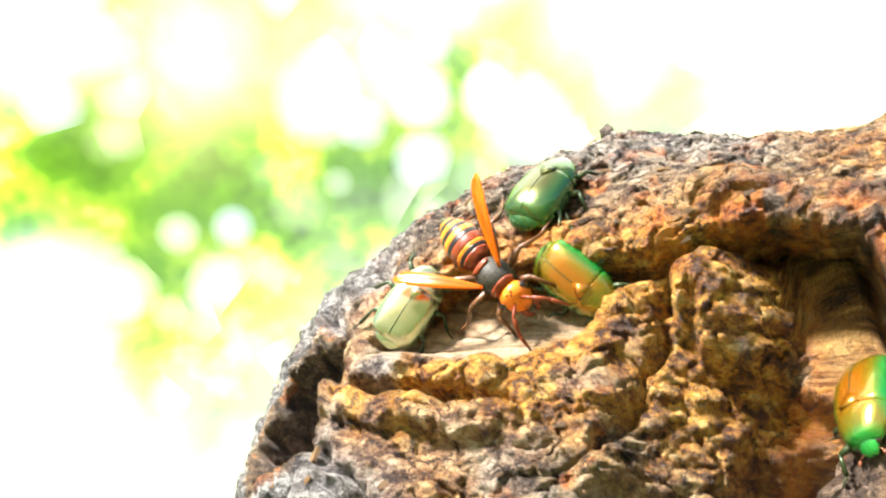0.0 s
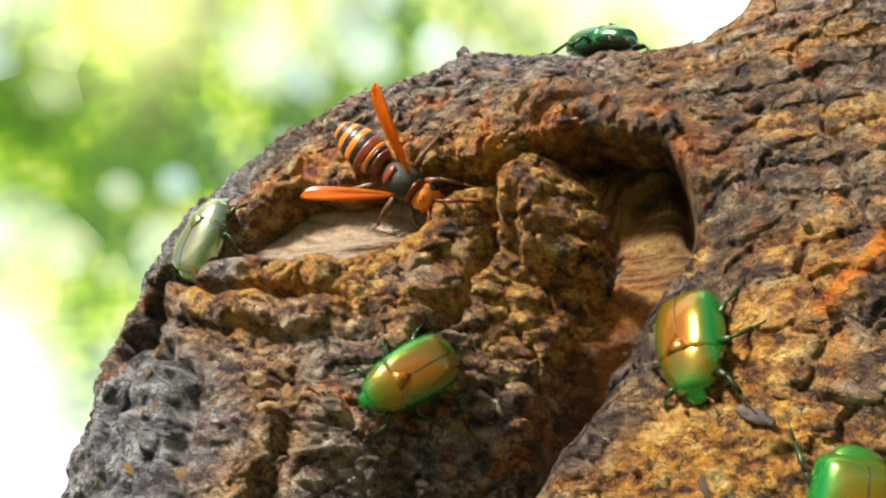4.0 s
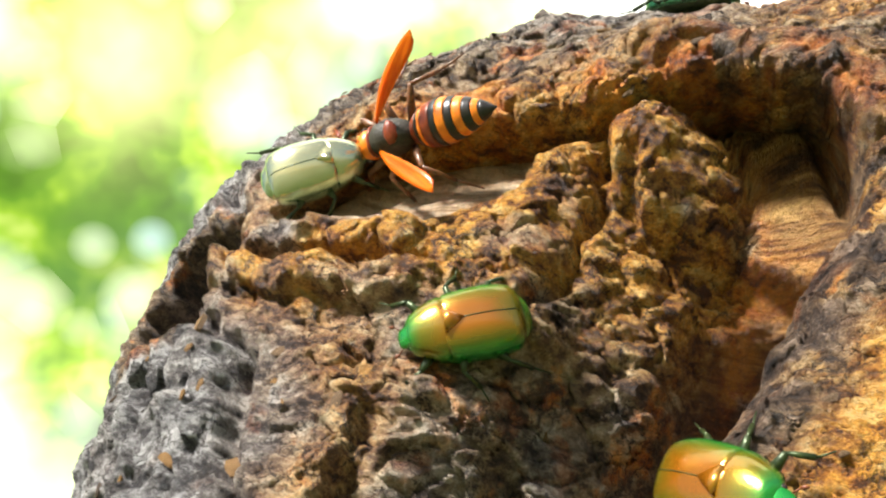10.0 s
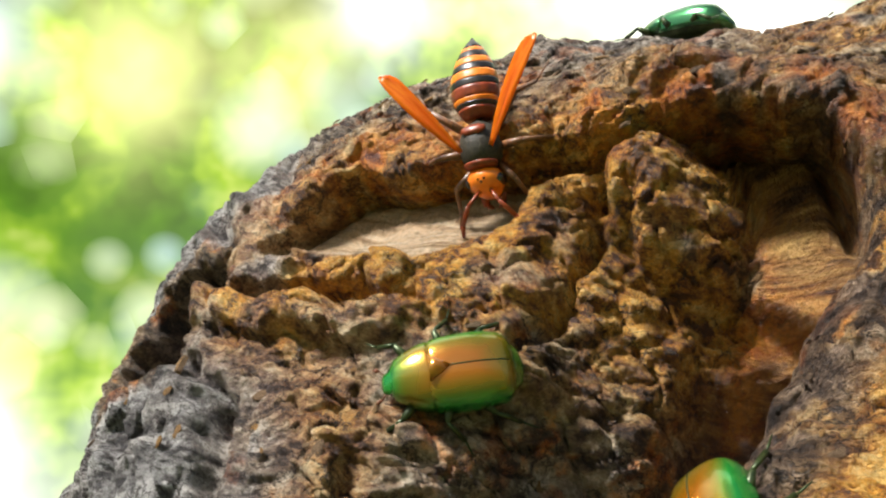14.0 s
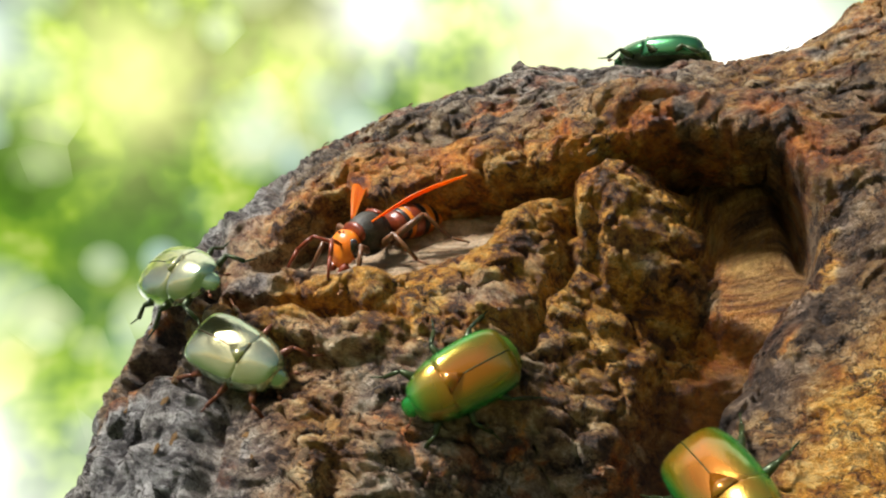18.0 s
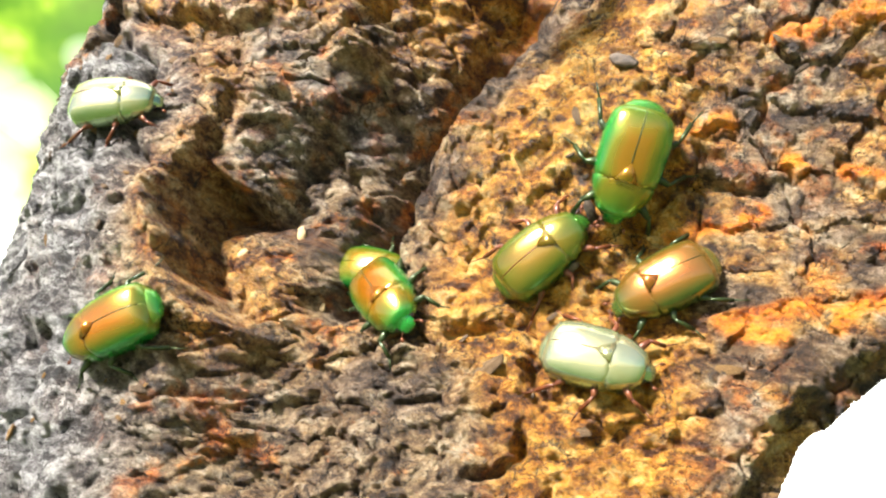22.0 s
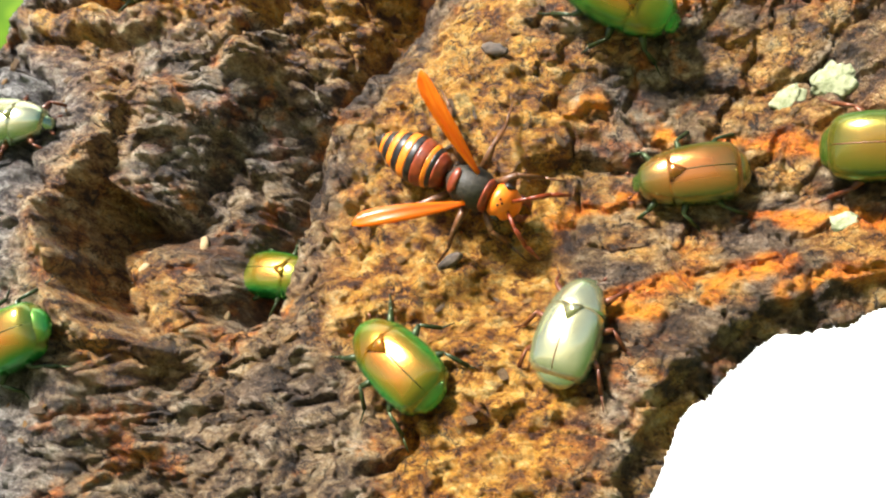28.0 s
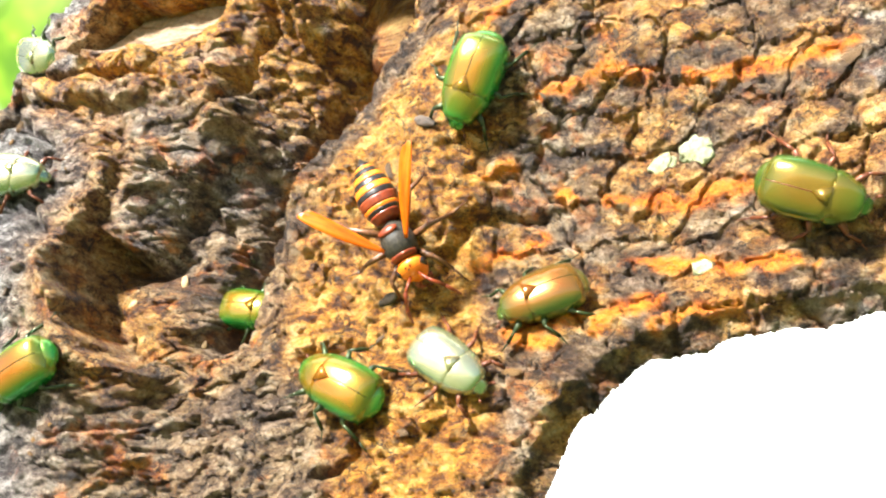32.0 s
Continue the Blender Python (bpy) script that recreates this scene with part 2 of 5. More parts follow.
def distance_material():
    """Leaves and sky far out of focus: soft round discs of light over green, put in as glow."""
    n = Nodes("distant_foliage")
    nv = n.put("ShaderNodeVectorMath", operation="NORMALIZE")
    n.join(n.coords(), nv.inputs[0])
    p = nv.outputs[0]
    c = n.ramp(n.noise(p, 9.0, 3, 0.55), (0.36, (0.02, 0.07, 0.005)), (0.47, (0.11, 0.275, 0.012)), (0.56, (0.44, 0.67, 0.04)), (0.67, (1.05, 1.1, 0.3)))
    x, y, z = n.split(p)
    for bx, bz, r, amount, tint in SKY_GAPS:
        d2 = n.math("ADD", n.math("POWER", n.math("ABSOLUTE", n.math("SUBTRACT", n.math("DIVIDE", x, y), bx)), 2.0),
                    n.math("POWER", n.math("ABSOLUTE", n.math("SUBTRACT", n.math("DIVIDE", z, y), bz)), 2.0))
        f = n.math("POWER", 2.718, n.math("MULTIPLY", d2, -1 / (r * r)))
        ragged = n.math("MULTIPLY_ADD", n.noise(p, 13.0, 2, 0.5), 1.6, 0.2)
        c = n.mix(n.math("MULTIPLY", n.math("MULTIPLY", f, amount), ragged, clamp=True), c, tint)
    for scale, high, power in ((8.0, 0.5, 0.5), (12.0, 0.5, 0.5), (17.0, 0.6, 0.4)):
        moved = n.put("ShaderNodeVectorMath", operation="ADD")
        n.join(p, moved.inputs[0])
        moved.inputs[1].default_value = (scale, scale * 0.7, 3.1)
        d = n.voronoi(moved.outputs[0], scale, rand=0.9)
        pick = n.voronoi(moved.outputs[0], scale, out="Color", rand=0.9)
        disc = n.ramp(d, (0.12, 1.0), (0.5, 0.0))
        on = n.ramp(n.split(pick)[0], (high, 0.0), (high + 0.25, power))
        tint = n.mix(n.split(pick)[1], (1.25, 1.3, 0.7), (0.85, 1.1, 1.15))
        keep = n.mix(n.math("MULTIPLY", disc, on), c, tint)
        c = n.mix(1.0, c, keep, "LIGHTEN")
    # Above the view it turns white, added as sky light for the beetles' backs.
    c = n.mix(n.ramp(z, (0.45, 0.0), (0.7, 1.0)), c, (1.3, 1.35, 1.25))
    # The leaves glow by emission, standing in for sun on them.
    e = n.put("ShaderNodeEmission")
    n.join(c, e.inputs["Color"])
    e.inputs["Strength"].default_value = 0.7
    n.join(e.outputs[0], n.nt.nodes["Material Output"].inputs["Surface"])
    return n.mat


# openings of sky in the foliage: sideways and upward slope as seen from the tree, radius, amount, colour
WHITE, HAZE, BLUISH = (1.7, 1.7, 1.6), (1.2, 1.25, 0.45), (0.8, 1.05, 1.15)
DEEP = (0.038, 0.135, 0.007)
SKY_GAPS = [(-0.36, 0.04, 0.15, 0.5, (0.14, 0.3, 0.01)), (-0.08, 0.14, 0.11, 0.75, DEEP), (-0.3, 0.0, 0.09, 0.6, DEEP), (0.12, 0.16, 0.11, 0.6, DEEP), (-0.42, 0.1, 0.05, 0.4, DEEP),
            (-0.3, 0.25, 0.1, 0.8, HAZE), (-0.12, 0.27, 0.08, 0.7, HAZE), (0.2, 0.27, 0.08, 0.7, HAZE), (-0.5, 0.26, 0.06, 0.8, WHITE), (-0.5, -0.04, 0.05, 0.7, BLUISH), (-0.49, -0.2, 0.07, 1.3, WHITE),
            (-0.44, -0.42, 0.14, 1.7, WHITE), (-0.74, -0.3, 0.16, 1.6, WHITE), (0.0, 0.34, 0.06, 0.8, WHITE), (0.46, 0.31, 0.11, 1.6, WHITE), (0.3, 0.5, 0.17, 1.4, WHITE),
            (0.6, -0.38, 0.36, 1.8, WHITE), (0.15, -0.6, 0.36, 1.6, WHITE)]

BARK = bark_material("weathered_bark")
LIMB_BARK = bark_material("plain_bark", False)
FLAKE = flake_material()

# ---- the bark's shape: heights in centimetres over a slanting sheet (u to the right, v upwards) ----
# -- surface begins
ORIGIN = np.array([0.05, 0.1413, 1.5382])
OUT = np.array([-0.408, -0.911, 0.057])
OUT /= np.linalg.norm(OUT)
RIGHT = np.array([0.894, -0.412, -0.175])
RIGHT = (RIGHT - OUT * (RIGHT @ OUT)) / np.linalg.norm(RIGHT - OUT * (RIGHT @ OUT))
UP = np.cross(OUT, RIGHT)
STEP = 0.045
U0, U1, V0, V1 = -17.0, 19.0, -12.0, 16.0


def hashed(ix, iy, seed):
    h = (ix.astype(np.int64) * 374761393 + iy.astype(np.int64) * 668265263 + seed * 974126177) & 0xFFFFFFFF
    h = ((h ^ (h >> 13)) * 1274126177) & 0xFFFFFFFF
    return ((h ^ (h >> 16)) & 0xFFFFFF) / 16777216.0


def wavy(x, y, seed):
    ix, iy = np.floor(x), np.floor(y)
    fx, fy = x - ix, y - iy
    fx, fy = fx * fx * (3 - 2 * fx), fy * fy * (3 - 2 * fy)
    a, b = hashed(ix, iy, seed), hashed(ix + 1, iy, seed)
    c, d = hashed(ix, iy + 1, seed), hashed(ix + 1, iy + 1, seed)
    return (a + (b - a) * fx) * (1 - fy) + (c + (d - c) * fx) * fy


def cloudy(x, y, seed, octaves=4, fall=0.55):
    total, weight, size = 0.0, 1.0, 0.0
    for i in range(octaves):
        total = total + weight * wavy(x * 2 ** i + 17.3 * i, y * 2 ** i - 9.1 * i, seed + i)
        size += weight
        weight *= fall
    return total / size


def ridged(x, y, seed, octaves=3):
    total, weight, size = 0.0, 1.0, 0.0
    for i in range(octaves):
        total = total + weight * (1 - np.abs(2 * wavy(x * 2 ** i + 5.7 * i, y * 2 ** i, seed + i) - 1))
        size += weight
        weight *= 0.55
    return total / size


def cells(x, y, seed):
    """Distance to the joint between scattered cells, each cell's own tone, and its number."""
    ix, iy = np.floor(x), np.floor(y)
    best, second = np.full(x.shape, 9.0), np.full(x.shape, 9.0)
    own, number = np.zeros(x.shape), np.zeros(x.shape, int)
    for dx in (-1, 0, 1):
        for dy in (-1, 0, 1):
            cx, cy = ix + dx, iy + dy
            d = np.hypot(cx + 0.1 + 0.8 * hashed(cx, cy, seed) - x, cy + 0.1 + 0.8 * hashed(cx, cy, seed + 1) - y)
            nearer = d < best
            second = np.where(nearer, best, np.minimum(second, d))
            own = np.where(nearer, hashed(cx, cy, seed + 2), own)
            number = np.where(nearer, (cx + 200).astype(int) * 1000 + (cy + 200).astype(int), number)
            best = np.where(nearer, d, best)
    return second - best, own, number


def ease(a, b, x):
    s = np.clip((x - a) / (b - a), 0, 1)
    return s * s * (3 - 2 * s)


def stepped(x, count):
    """Turns a smooth field into layers with steep edges."""
    x = x * count
    low = np.floor(x)
    return (low + ease(0.0, 0.22, x - low)) / count


def along(line, u, v):
    """Distance to a line of points."""
    d = np.full(u.shape, 99.0)
    for (ax, ay), (bx, by) in zip(line, line[1:]):
        ex, ey = bx - ax, by - ay
        s = np.clip(((u - ax) * ex + (v - ay) * ey) / (ex * ex + ey * ey), 0, 1)
        d = np.minimum(d, np.hypot(u - ax - s * ex, v - ay - s * ey))
    return d


def inside(ring, u, v):
    """Distance to a closed ring, positive inside it."""
    d = along(ring + ring[:1], u, v)
    odd = np.zeros(u.shape, bool)
    for (ax, ay), (bx, by) in zip(ring, ring[1:] + ring[:1]):
        if ay != by:
            odd ^= ((ay > v) != (by > v)) & (u < (bx - ax) * (v - ay) / (by - ay) + ax)
    return np.where(odd, d, -d)


def hump(u, v, cu, cv, ru, rv=None, turn=0.0):
    c, s = math.cos(radians(turn)), math.sin(radians(turn))
    a, b = (u - cu) * c + (v - cv) * s, -(u - cu) * s + (v - cv) * c
    return np.exp(-(a / ru) ** 2 - (b / (rv or ru)) ** 2)


OUTLINE = [(-13.2, -14), (-12.9, -8), (-12.9, -5), (-13.0, -2.5), (-13.3, 0.2), (-13.6, 2.6), (-13.4, 5), (-12.6, 7), (-11.4, 8.6), (-9.8, 10.1),
           (-7, 11.8), (-5.4, 12.4), (-3.4, 12.5), (-1.0, 12.1), (1.2, 11.7), (2.2, 11.7), (3.2, 12.4), (4.6, 13.7), (8, 15.3), (20, 18),
           (20, -3.9), (12.4, -4.05), (10.7, -4.25), (9.6, -4.55), (8.5, -4.95), (7.65, -5.45), (6.95, -6.2), (6.45, -7.0), (6.1, -7.9), (5.75, -14)]
LIP = [(-9.3, 3.4), (-8.5, 4.4), (-7.5, 5.3), (-6.3, 6.0), (-5, 5.95), (-3.8, 6.25), (-2.5, 6.2), (-1.7, 6.3), (-0.4, 6.5), (0.7, 6.6), (2.1, 6.15), (2.9, 5.0),
       (3.0, 3.2), (2.4, 2.3), (1.9, 1.3), (1.3, 0.2), (0.6, -0.9), (0.2, -2.2), (-0.1, -3.6), (-0.6, -5), (-1.8, -5.9), (-3.6, -6.0), (-5.2, -4.7), (-5.7, -2.6), (-5.0, 0), (-7.5, 2.0)]
TONGUE = [(-9.0, 2.7), (-8.4, 3.6), (-7.2, 3.8), (-5.6, 3.5), (-4.4, 4.0), (-3.6, 4.5), (-3.1, 5.4), (-2.0, 6.2), (-0.5, 6.4), (0.75, 6.15), (1.05, 4.9),
          (0.75, 3.4), (0.4, 2.2), (0.05, 1.0), (-0.4, -0.4), (-0.9, -1.9), (-1.8, -2.9), (-2.6, -3.1), (-4, -2.8), (-5.3, -2.2), (-6.6, -1.6), (-8.6, 0.4), (-8.9, 1.6)]
GROOVE = [(-10.3, 4.6), (-9.3, 4.3), (-9.1, 3.6), (-9.1, 2.4), (-9.4, 1.2), (-10.6, 0.6), (-11.2, 1.8), (-11.0, 3.2)]
PEG_UPPER, PEG_LOWER, NUB = [(-8.2, 3.5), (-6.8, 3.5), (-5.2, 3.35)], [(-8.8, 2.75), (-7.4, 2.35), (-5.6, 2.25), (-4.8, 2.35)], [(-2.3, 5.6), (-2.7, 4.9), (-3.1, 4.1)]
GOLDEN = [(2.3, 1.6), (3.6, 2.0), (4.6, 0.8), (5.2, -1.6), (5.0, -4), (5.6, -6.5), (5.4, -9), (2.2, -9), (1.6, -6.6), (0, -5.2), (0.2, -3), (1.2, -1), (2.2, 1)]
SPLITS = [([(-8.4, 3.05), (-7.2, 2.85), (-6.0, 2.78)], 0.14, 0.6), ([(-6.0, 2.78), (-4.6, 2.7)], 0.1, 0.25), ([(-1.6, 5.5), (-1.8, 4.6), (-2.2, 3.2), (-2.9, 2.0)], 0.13, 0.55),
          ([(-1.15, 5.3), (-1.2, 4.6)], 0.2, 0.45), ([(-9.2, 1.6), (-7.6, 0.6), (-7.2, -1.2), (-6.2, -2.6)], 0.18, 0.5),
          ([(0.6, -5.2), (2.3, -4.9), (2.6, -6.2)], 0.16, 0.4), ([(1.6, -8.0), (2.3, -7.6), (2.4, -7.1)], 0.14, 0.5),
          ([(-4.5, 0.2), (-3.2, -0.6), (-2.2, -2.0)], 0.12, 0.3), ([(4.0, -3.0), (4.6, -2.2), (6.4, -1.9)], 0.14, 0.35)]
RUSTY = [[(6.9, -1.35), (7.75, -1.64), (8.5, -1.79), (9.0, -1.69)], [(9.2, -1.87), (9.6, -2.0), (10.3, -1.8), (12.5, -2.0)], [(8.3, -3.2), (9.1, -3.2), (9.9, -3.18), (10.5, -3.4), (12, -3.4)],
         [(5.8, -4.7), (6.7, -4.55), (7.3, -4.43), (7.7, -4.6), (8.2, -4.24), (9.0, -4.07)], [(8.9, -4.6), (9.6, -4.4), (10.5, -4.2)], [(6.0, -4.85), (6.8, -5.0)], [(4.8, -3.08), (5.5, -2.84), (6.4, -2.5)],
         [(5.0, 1.9), (6.2, 3.2), (7.7, 3.6), (9.6, 4.4)], [(6.6, 0.6), (8.2, 0.9), (10.2, 0.4), (13, 0.6)], [(4.8, -1.1), (5.8, -0.9)]]


def shape_bark(u, v):
    """The height of the bark and its zones: golden, timber, rusty, grey (below zero: dark bark and painted shade)."""
    wu = u + 0.5 * (cloudy(u * 0.9, v * 0.9, 11, 3) - 0.5) + 0.16 * (cloudy(u * 3.5, v * 3.5, 15, 2) - 0.5)
    wv = v + 0.5 * (cloudy(u * 0.9, v * 0.9, 21, 3) - 0.5) + 0.16 * (cloudy(u * 3.5, v * 3.5, 25, 2) - 0.5)
    su, sv = u + 0.5 * (cloudy(u * 0.9, v * 0.9, 11, 2) - 0.5), v + 0.5 * (cloudy(u * 0.9, v * 0.9, 21, 2) - 0.5)
    d = inside(OUTLINE, su, sv)
    rim, fork = along(OUTLINE[:20], su, sv), along(OUTLINE[20:], su, sv)
    rim, fork = np.where((d < 0) & (rim < fork), 0, rim), np.where((d < 0) & (fork <= rim), 0, fork)
    h = -5.0 * (1 - np.sqrt(1 - (1 - np.clip(rim / 5.0, 0, 1)) ** 2)) - 0.5 * (1 - np.sqrt(1 - (1 - np.clip(fork / 0.7, 0, 1)) ** 2)) + np.minimum(d, 0) * np.where(fork <= rim, 0.8, 3.0)
    h += 0.6 * hump(u, v, 7, 3.5, 4.5, 3.5) - 1.5 * hump(u, v, 8.0, -1.2, 3.5, 2.0) + 0.9 * hump(u, v, -6, -3.5, 4, 4) * ease(-3.4, -5.0, u) - 1.4 * ease(-0.8, -3.8, v) * ease(-4.6, -2.2, u) + 0.5 * hump(u, v, -9.2, 0.2, 2)
    lip = inside(LIP, wu, wv)
    tongue = inside(TONGUE, wu, wv)
    groove = inside(GROOVE, wu, wv)
    bankside = ease(3.9, 3.1, v) * ease(-0.4, 0.4, u + 1.2 - 0.35 * v)
    pit = lip - 0.75 * bankside
    hollow = ease(-0.05, 0.4, pit)
    ledge = ease(0.1, 0.8, u) * ease(-0.2, 0.3, v - 4.1 + 0.55 * (u - 0.5))
    floor = -0.35 - 0.55 * np.clip(v - 4.2, -0.5, 2.0) - 1.9 * ease(2.0, 0.0, v)
    floor = floor + (-3.5 + 0.6 * ease(2.4, 3.4, v) + ledge * (0.9 + 0.25 * (u - 1.5)) - floor) * ease(-3.0, -0.8, u)
    floor = floor - 3.6 * hump(u, v, -0.2, -0.9, 1.0, 3.2, -24) - 0.6 * np.exp(-((lip - 0.35) / 0.25) ** 2) * ease(-1.2, 0.0, u) * ease(4.4, 5.0, v) - 0.4 * np.exp(-((lip - 0.2) / 0.2) ** 2) * ease(4, 5, v)
    raised = ease(-0.08, 0.3, tongue)
    flank = along([(0.75, 3.4), (0.05, 1.0), (-0.4, -0.4), (-0.9, -1.9), (-1.8, -2.9)], u, v)
    across = (u + 2.6) * 0.944 - (v - 4.2) * 0.331
    mass = 0.12 + h * 0.12 - 0.95 * 0.35 * np.log1p(np.exp(np.clip((across + 0.3) / 0.35, -20, 20))) - 1.0 * ease(1.6, -0.6, v) * ease(0.7, 1.6, across) - 2.6 * (1 - ease(0.0, 1.15, flank)) * ease(4.0, 2.8, v) - 0.9 * hump(u, v, -1.7, -1.2, 1.1, 1.4)
    mass += 1.6 * np.sqrt(np.clip(1 - ((u + 0.05) / 1.5) ** 2 - ((v - 5.6) / 1.6) ** 2, 0, 1)) + 0.3 * hump(u, v, -4.6, 2.9, 1.3, 0.6) - 0.3 * ease(3.6, 4.8, v) * ease(-2.6, -3.4, u) - 0.9 * hump(u, v, -3.0, -1.8, 1.1, 0.8)
    plane = hump(u, v, -3.9, 4.1, 1.9, 1.0, 8)
    brow = 0.4 * np.exp(-((lip + 0.3) / 0.8) ** 2) * ease(4.0, 5.5, v) + 0.45 * hump(u, v, -0.1, 7.6, 1.8, 0.6, -8)
    bank = -0.7 * np.exp(-((lip + 0.1) / 0.9) ** 2) * ease(5.6, 3.8, v) * ease(-1.5, 1.0, v) * ease(0, 1.5, u) - 0.35 * hump(u, v, 3.0, 4.4, 1.0, 1.6)
    out = h + brow + bank - bankside * (0.5 + 1.2 * ease(-3.0, -0.5, v)) * np.clip(lip / 0.8, 0, 1.3)
    out = out * (1 - hollow) + np.minimum(out, floor) * hollow
    out = out * (1 - raised) + np.maximum(out, mass) * raised
    out -= 1.7 * ease(-0.2, 0.6, groove)
    for line, size, tall in ((PEG_UPPER, 0.5, 0.5), (PEG_LOWER, 0.42, 0.5), (NUB, 0.5, 0.15)):
        near = along(line, wu, wv)
        out += tall * np.sqrt(np.clip(1 - (near / size) ** 2, 0, 1))
    pocket = inside([(-5.4, -3.0), (-3.4, -3.3), (-2.4, -4.0), (-2.2, -5.2), (-3.4, -5.8), (-4.8, -4.9)], wu, wv)
    out += 1.1 * ease(-0.9, 1.0, pocket)
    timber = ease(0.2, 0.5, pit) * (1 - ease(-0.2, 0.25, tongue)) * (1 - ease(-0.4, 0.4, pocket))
    # Carries the dark wood onto the flank, where it stands for the cleft's shade.
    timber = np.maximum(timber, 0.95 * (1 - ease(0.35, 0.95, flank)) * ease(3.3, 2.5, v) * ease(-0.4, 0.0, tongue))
    under = (1 - raised) * ease(0.03, 0.42, lip) * (1.7 * ease(2.4, 0.5, lip) * ease(4.6, 5.5, v) * ease(-1.8, -0.4, u) + 0.6 * ease(1.2, 0.35, lip) * ease(4.2, 5.0, v) * ease(-1.2, -2.4, u))
    # relief of the bark
    right = ease(2.0, 5.5, u + 0.25 * v)
    left = ease(-5.0, -8.5, u + 0.2 * v)
    lower = ease(-4.5, -6.5, v)
    rough = 1 - 0.88 * timber
    gilded = ease(-0.6, 0.8, inside(GOLDEN, wu, wv))
    centre = (1 - right) * (1 - left)
    ju, jv = wu + 0.35 * (cloudy(u * 2.2, v * 2.2, 43, 3) - 0.5), wv + 0.35 * (cloudy(u * 2.2, v * 2.2, 45, 3) - 0.5)
    grain_u, grain_v = ju + 0.4 * jv, jv - 0.4 * ju
    joint, own, plate = cells(ju * 0.62 + 0.1 * jv, jv * 1.15 - 0.12 * ju, 41)
    plates = ease(0.0, 0.12, joint) * (0.65 + 0.35 * own)
    joint2, own2, _ = cells(ju * 1.7 + 0.1 * jv, jv * 2.6 - 0.12 * ju, 51)
    small = ease(0.0, 0.14, joint2) * (0.6 + 0.4 * own2)
    jointl, ownl, _ = cells(ju * 1.7 + 0.3 * jv, jv * 0.6, 61)
    staves = ease(0.0, 0.2, jointl) * (0.5 + 0.5 * ownl)
    jointc, ownc, _ = cells(grain_u * 1.0, grain_v * 2.3, 65)
    slabs = ease(0.0, 0.14, jointc) * (0.4 + 0.6 * ownc)
    lumps = cloudy(wu * 0.7, wv * 0.85, 71, 3) - 0.5
    layers = stepped(cloudy(grain_u * 0.75, grain_v * 1.5, 73, 3, 0.5), 11) - 0.5
    fibres = cloudy(grain_u * 0.9, grain_v * 4.0, 77, 2, 0.5) - 0.5
    ribs = ridged(ju * 1.3 + 0.3 * jv, jv * 0.4, 79, 3) - 0.6
    strands = ridged(ju * 0.45 - 0.05 * jv, jv * 2.6 + 0.4 * ju, 87, 3) - 0.6
    crags = ridged(ju * 1.5, jv * 2.2, 83, 2) - 0.6
    grit = cloudy(u * 3.2, v * 4.0, 91, 2, 0.5) - 0.5
    threads = ridged(grain_u * 0.8, grain_v * 3.4, 85, 3) - 0.6
    relief = 0.6 * lumps * (1 - 0.5 * right) + 0.3 * layers * (1 - 0.5 * gilded) * (1 - 0.85 * right) + 0.1 * grit
    relief = relief + centre * (0.16 * (slabs - 0.6) + 0.26 * fibres + 0.16 * crags + 0.2 * threads) * (1 - gilded)
    relief = relief + left * (0.65 * ribs + 0.2 * (staves - 0.6) + 0.06 * crags)
    relief = relief + gilded * (0.16 * crags + 0.22 * grit + 0.16 * fibres)
    relief = relief + right * (1 - gilded) * (0.08 * (plates - 0.8) + 0.06 * (small - 0.7) + 0.12 * fibres + 0.24 * strands)
    relief = relief + centre * 0.16 * (plates - 0.7) * lower
    relief = relief - right * (0.15 * np.exp(-(joint / 0.04) ** 2) + 0.05 * np.exp(-(joint2 / 0.06) ** 2)) - centre * 0.13 * np.exp(-(jointc / 0.06) ** 2)
    plate = np.where((joint > 0.06) & (right > 0.5) & (gilded < 0.5) & (d > 0.6), plate, -1)
    out += relief * rough * (1 - 0.6 * plane)
    out += timber * (0.12 * (cloudy((u + 0.35 * v) * 0.8, (v - 0.35 * u) * 6.0, 95, 4, 0.65) - 0.5) + 0.25 * (cloudy(u * 0.6, v * 0.9, 97, 2) - 0.5))
    for line, width, depth in SPLITS:
        out -= depth * np.exp(-(along(line, wu, wv) / width) ** 2)
    rusty = np.zeros(u.shape)
    for line in RUSTY:
        near = along(line, u, v + 0.35 * (cloudy(u * 1.6, v * 1.6, 31, 3) - 0.5))
        broken = ease(0.36, 0.4, cloudy(u * 1.5, v * 1.5, 33, 2))
        part_of = np.exp(-(near / (0.13 + 0.12 * cloudy(u * 2.2, v * 2.2, 29, 2))) ** 4) * broken
        rusty = np.maximum(rusty, part_of)
    out += 0.05 * rusty
    gold = ease(-0.6, 0.8, inside(GOLDEN, wu, wv)) + 0.65 * right * ease(0.32, 0.62, cloudy(u * 0.7, v * 1.2, 35, 3)) + 0.6 * ease(0.0, 0.8, pocket) + 0.85 * ease(-0.2, 0.6, tongue) * ease(0.2, 0.48, cloudy(u * 0.9, v * 0.9, 37, 2)) * ease(0.8, 3, v)
    gold = gold + 0.5 * np.exp(-(lip / 0.8) ** 2) * (1 - 0.6 * bankside) + 0.9 * plane + 0.4 * brow + 0.85 * hump(u, v, -0.6, 4.9, 1.3, 1.3) * ease(0.3, 0.5, cloudy(u * 1.2, v * 1.2, 115, 3))
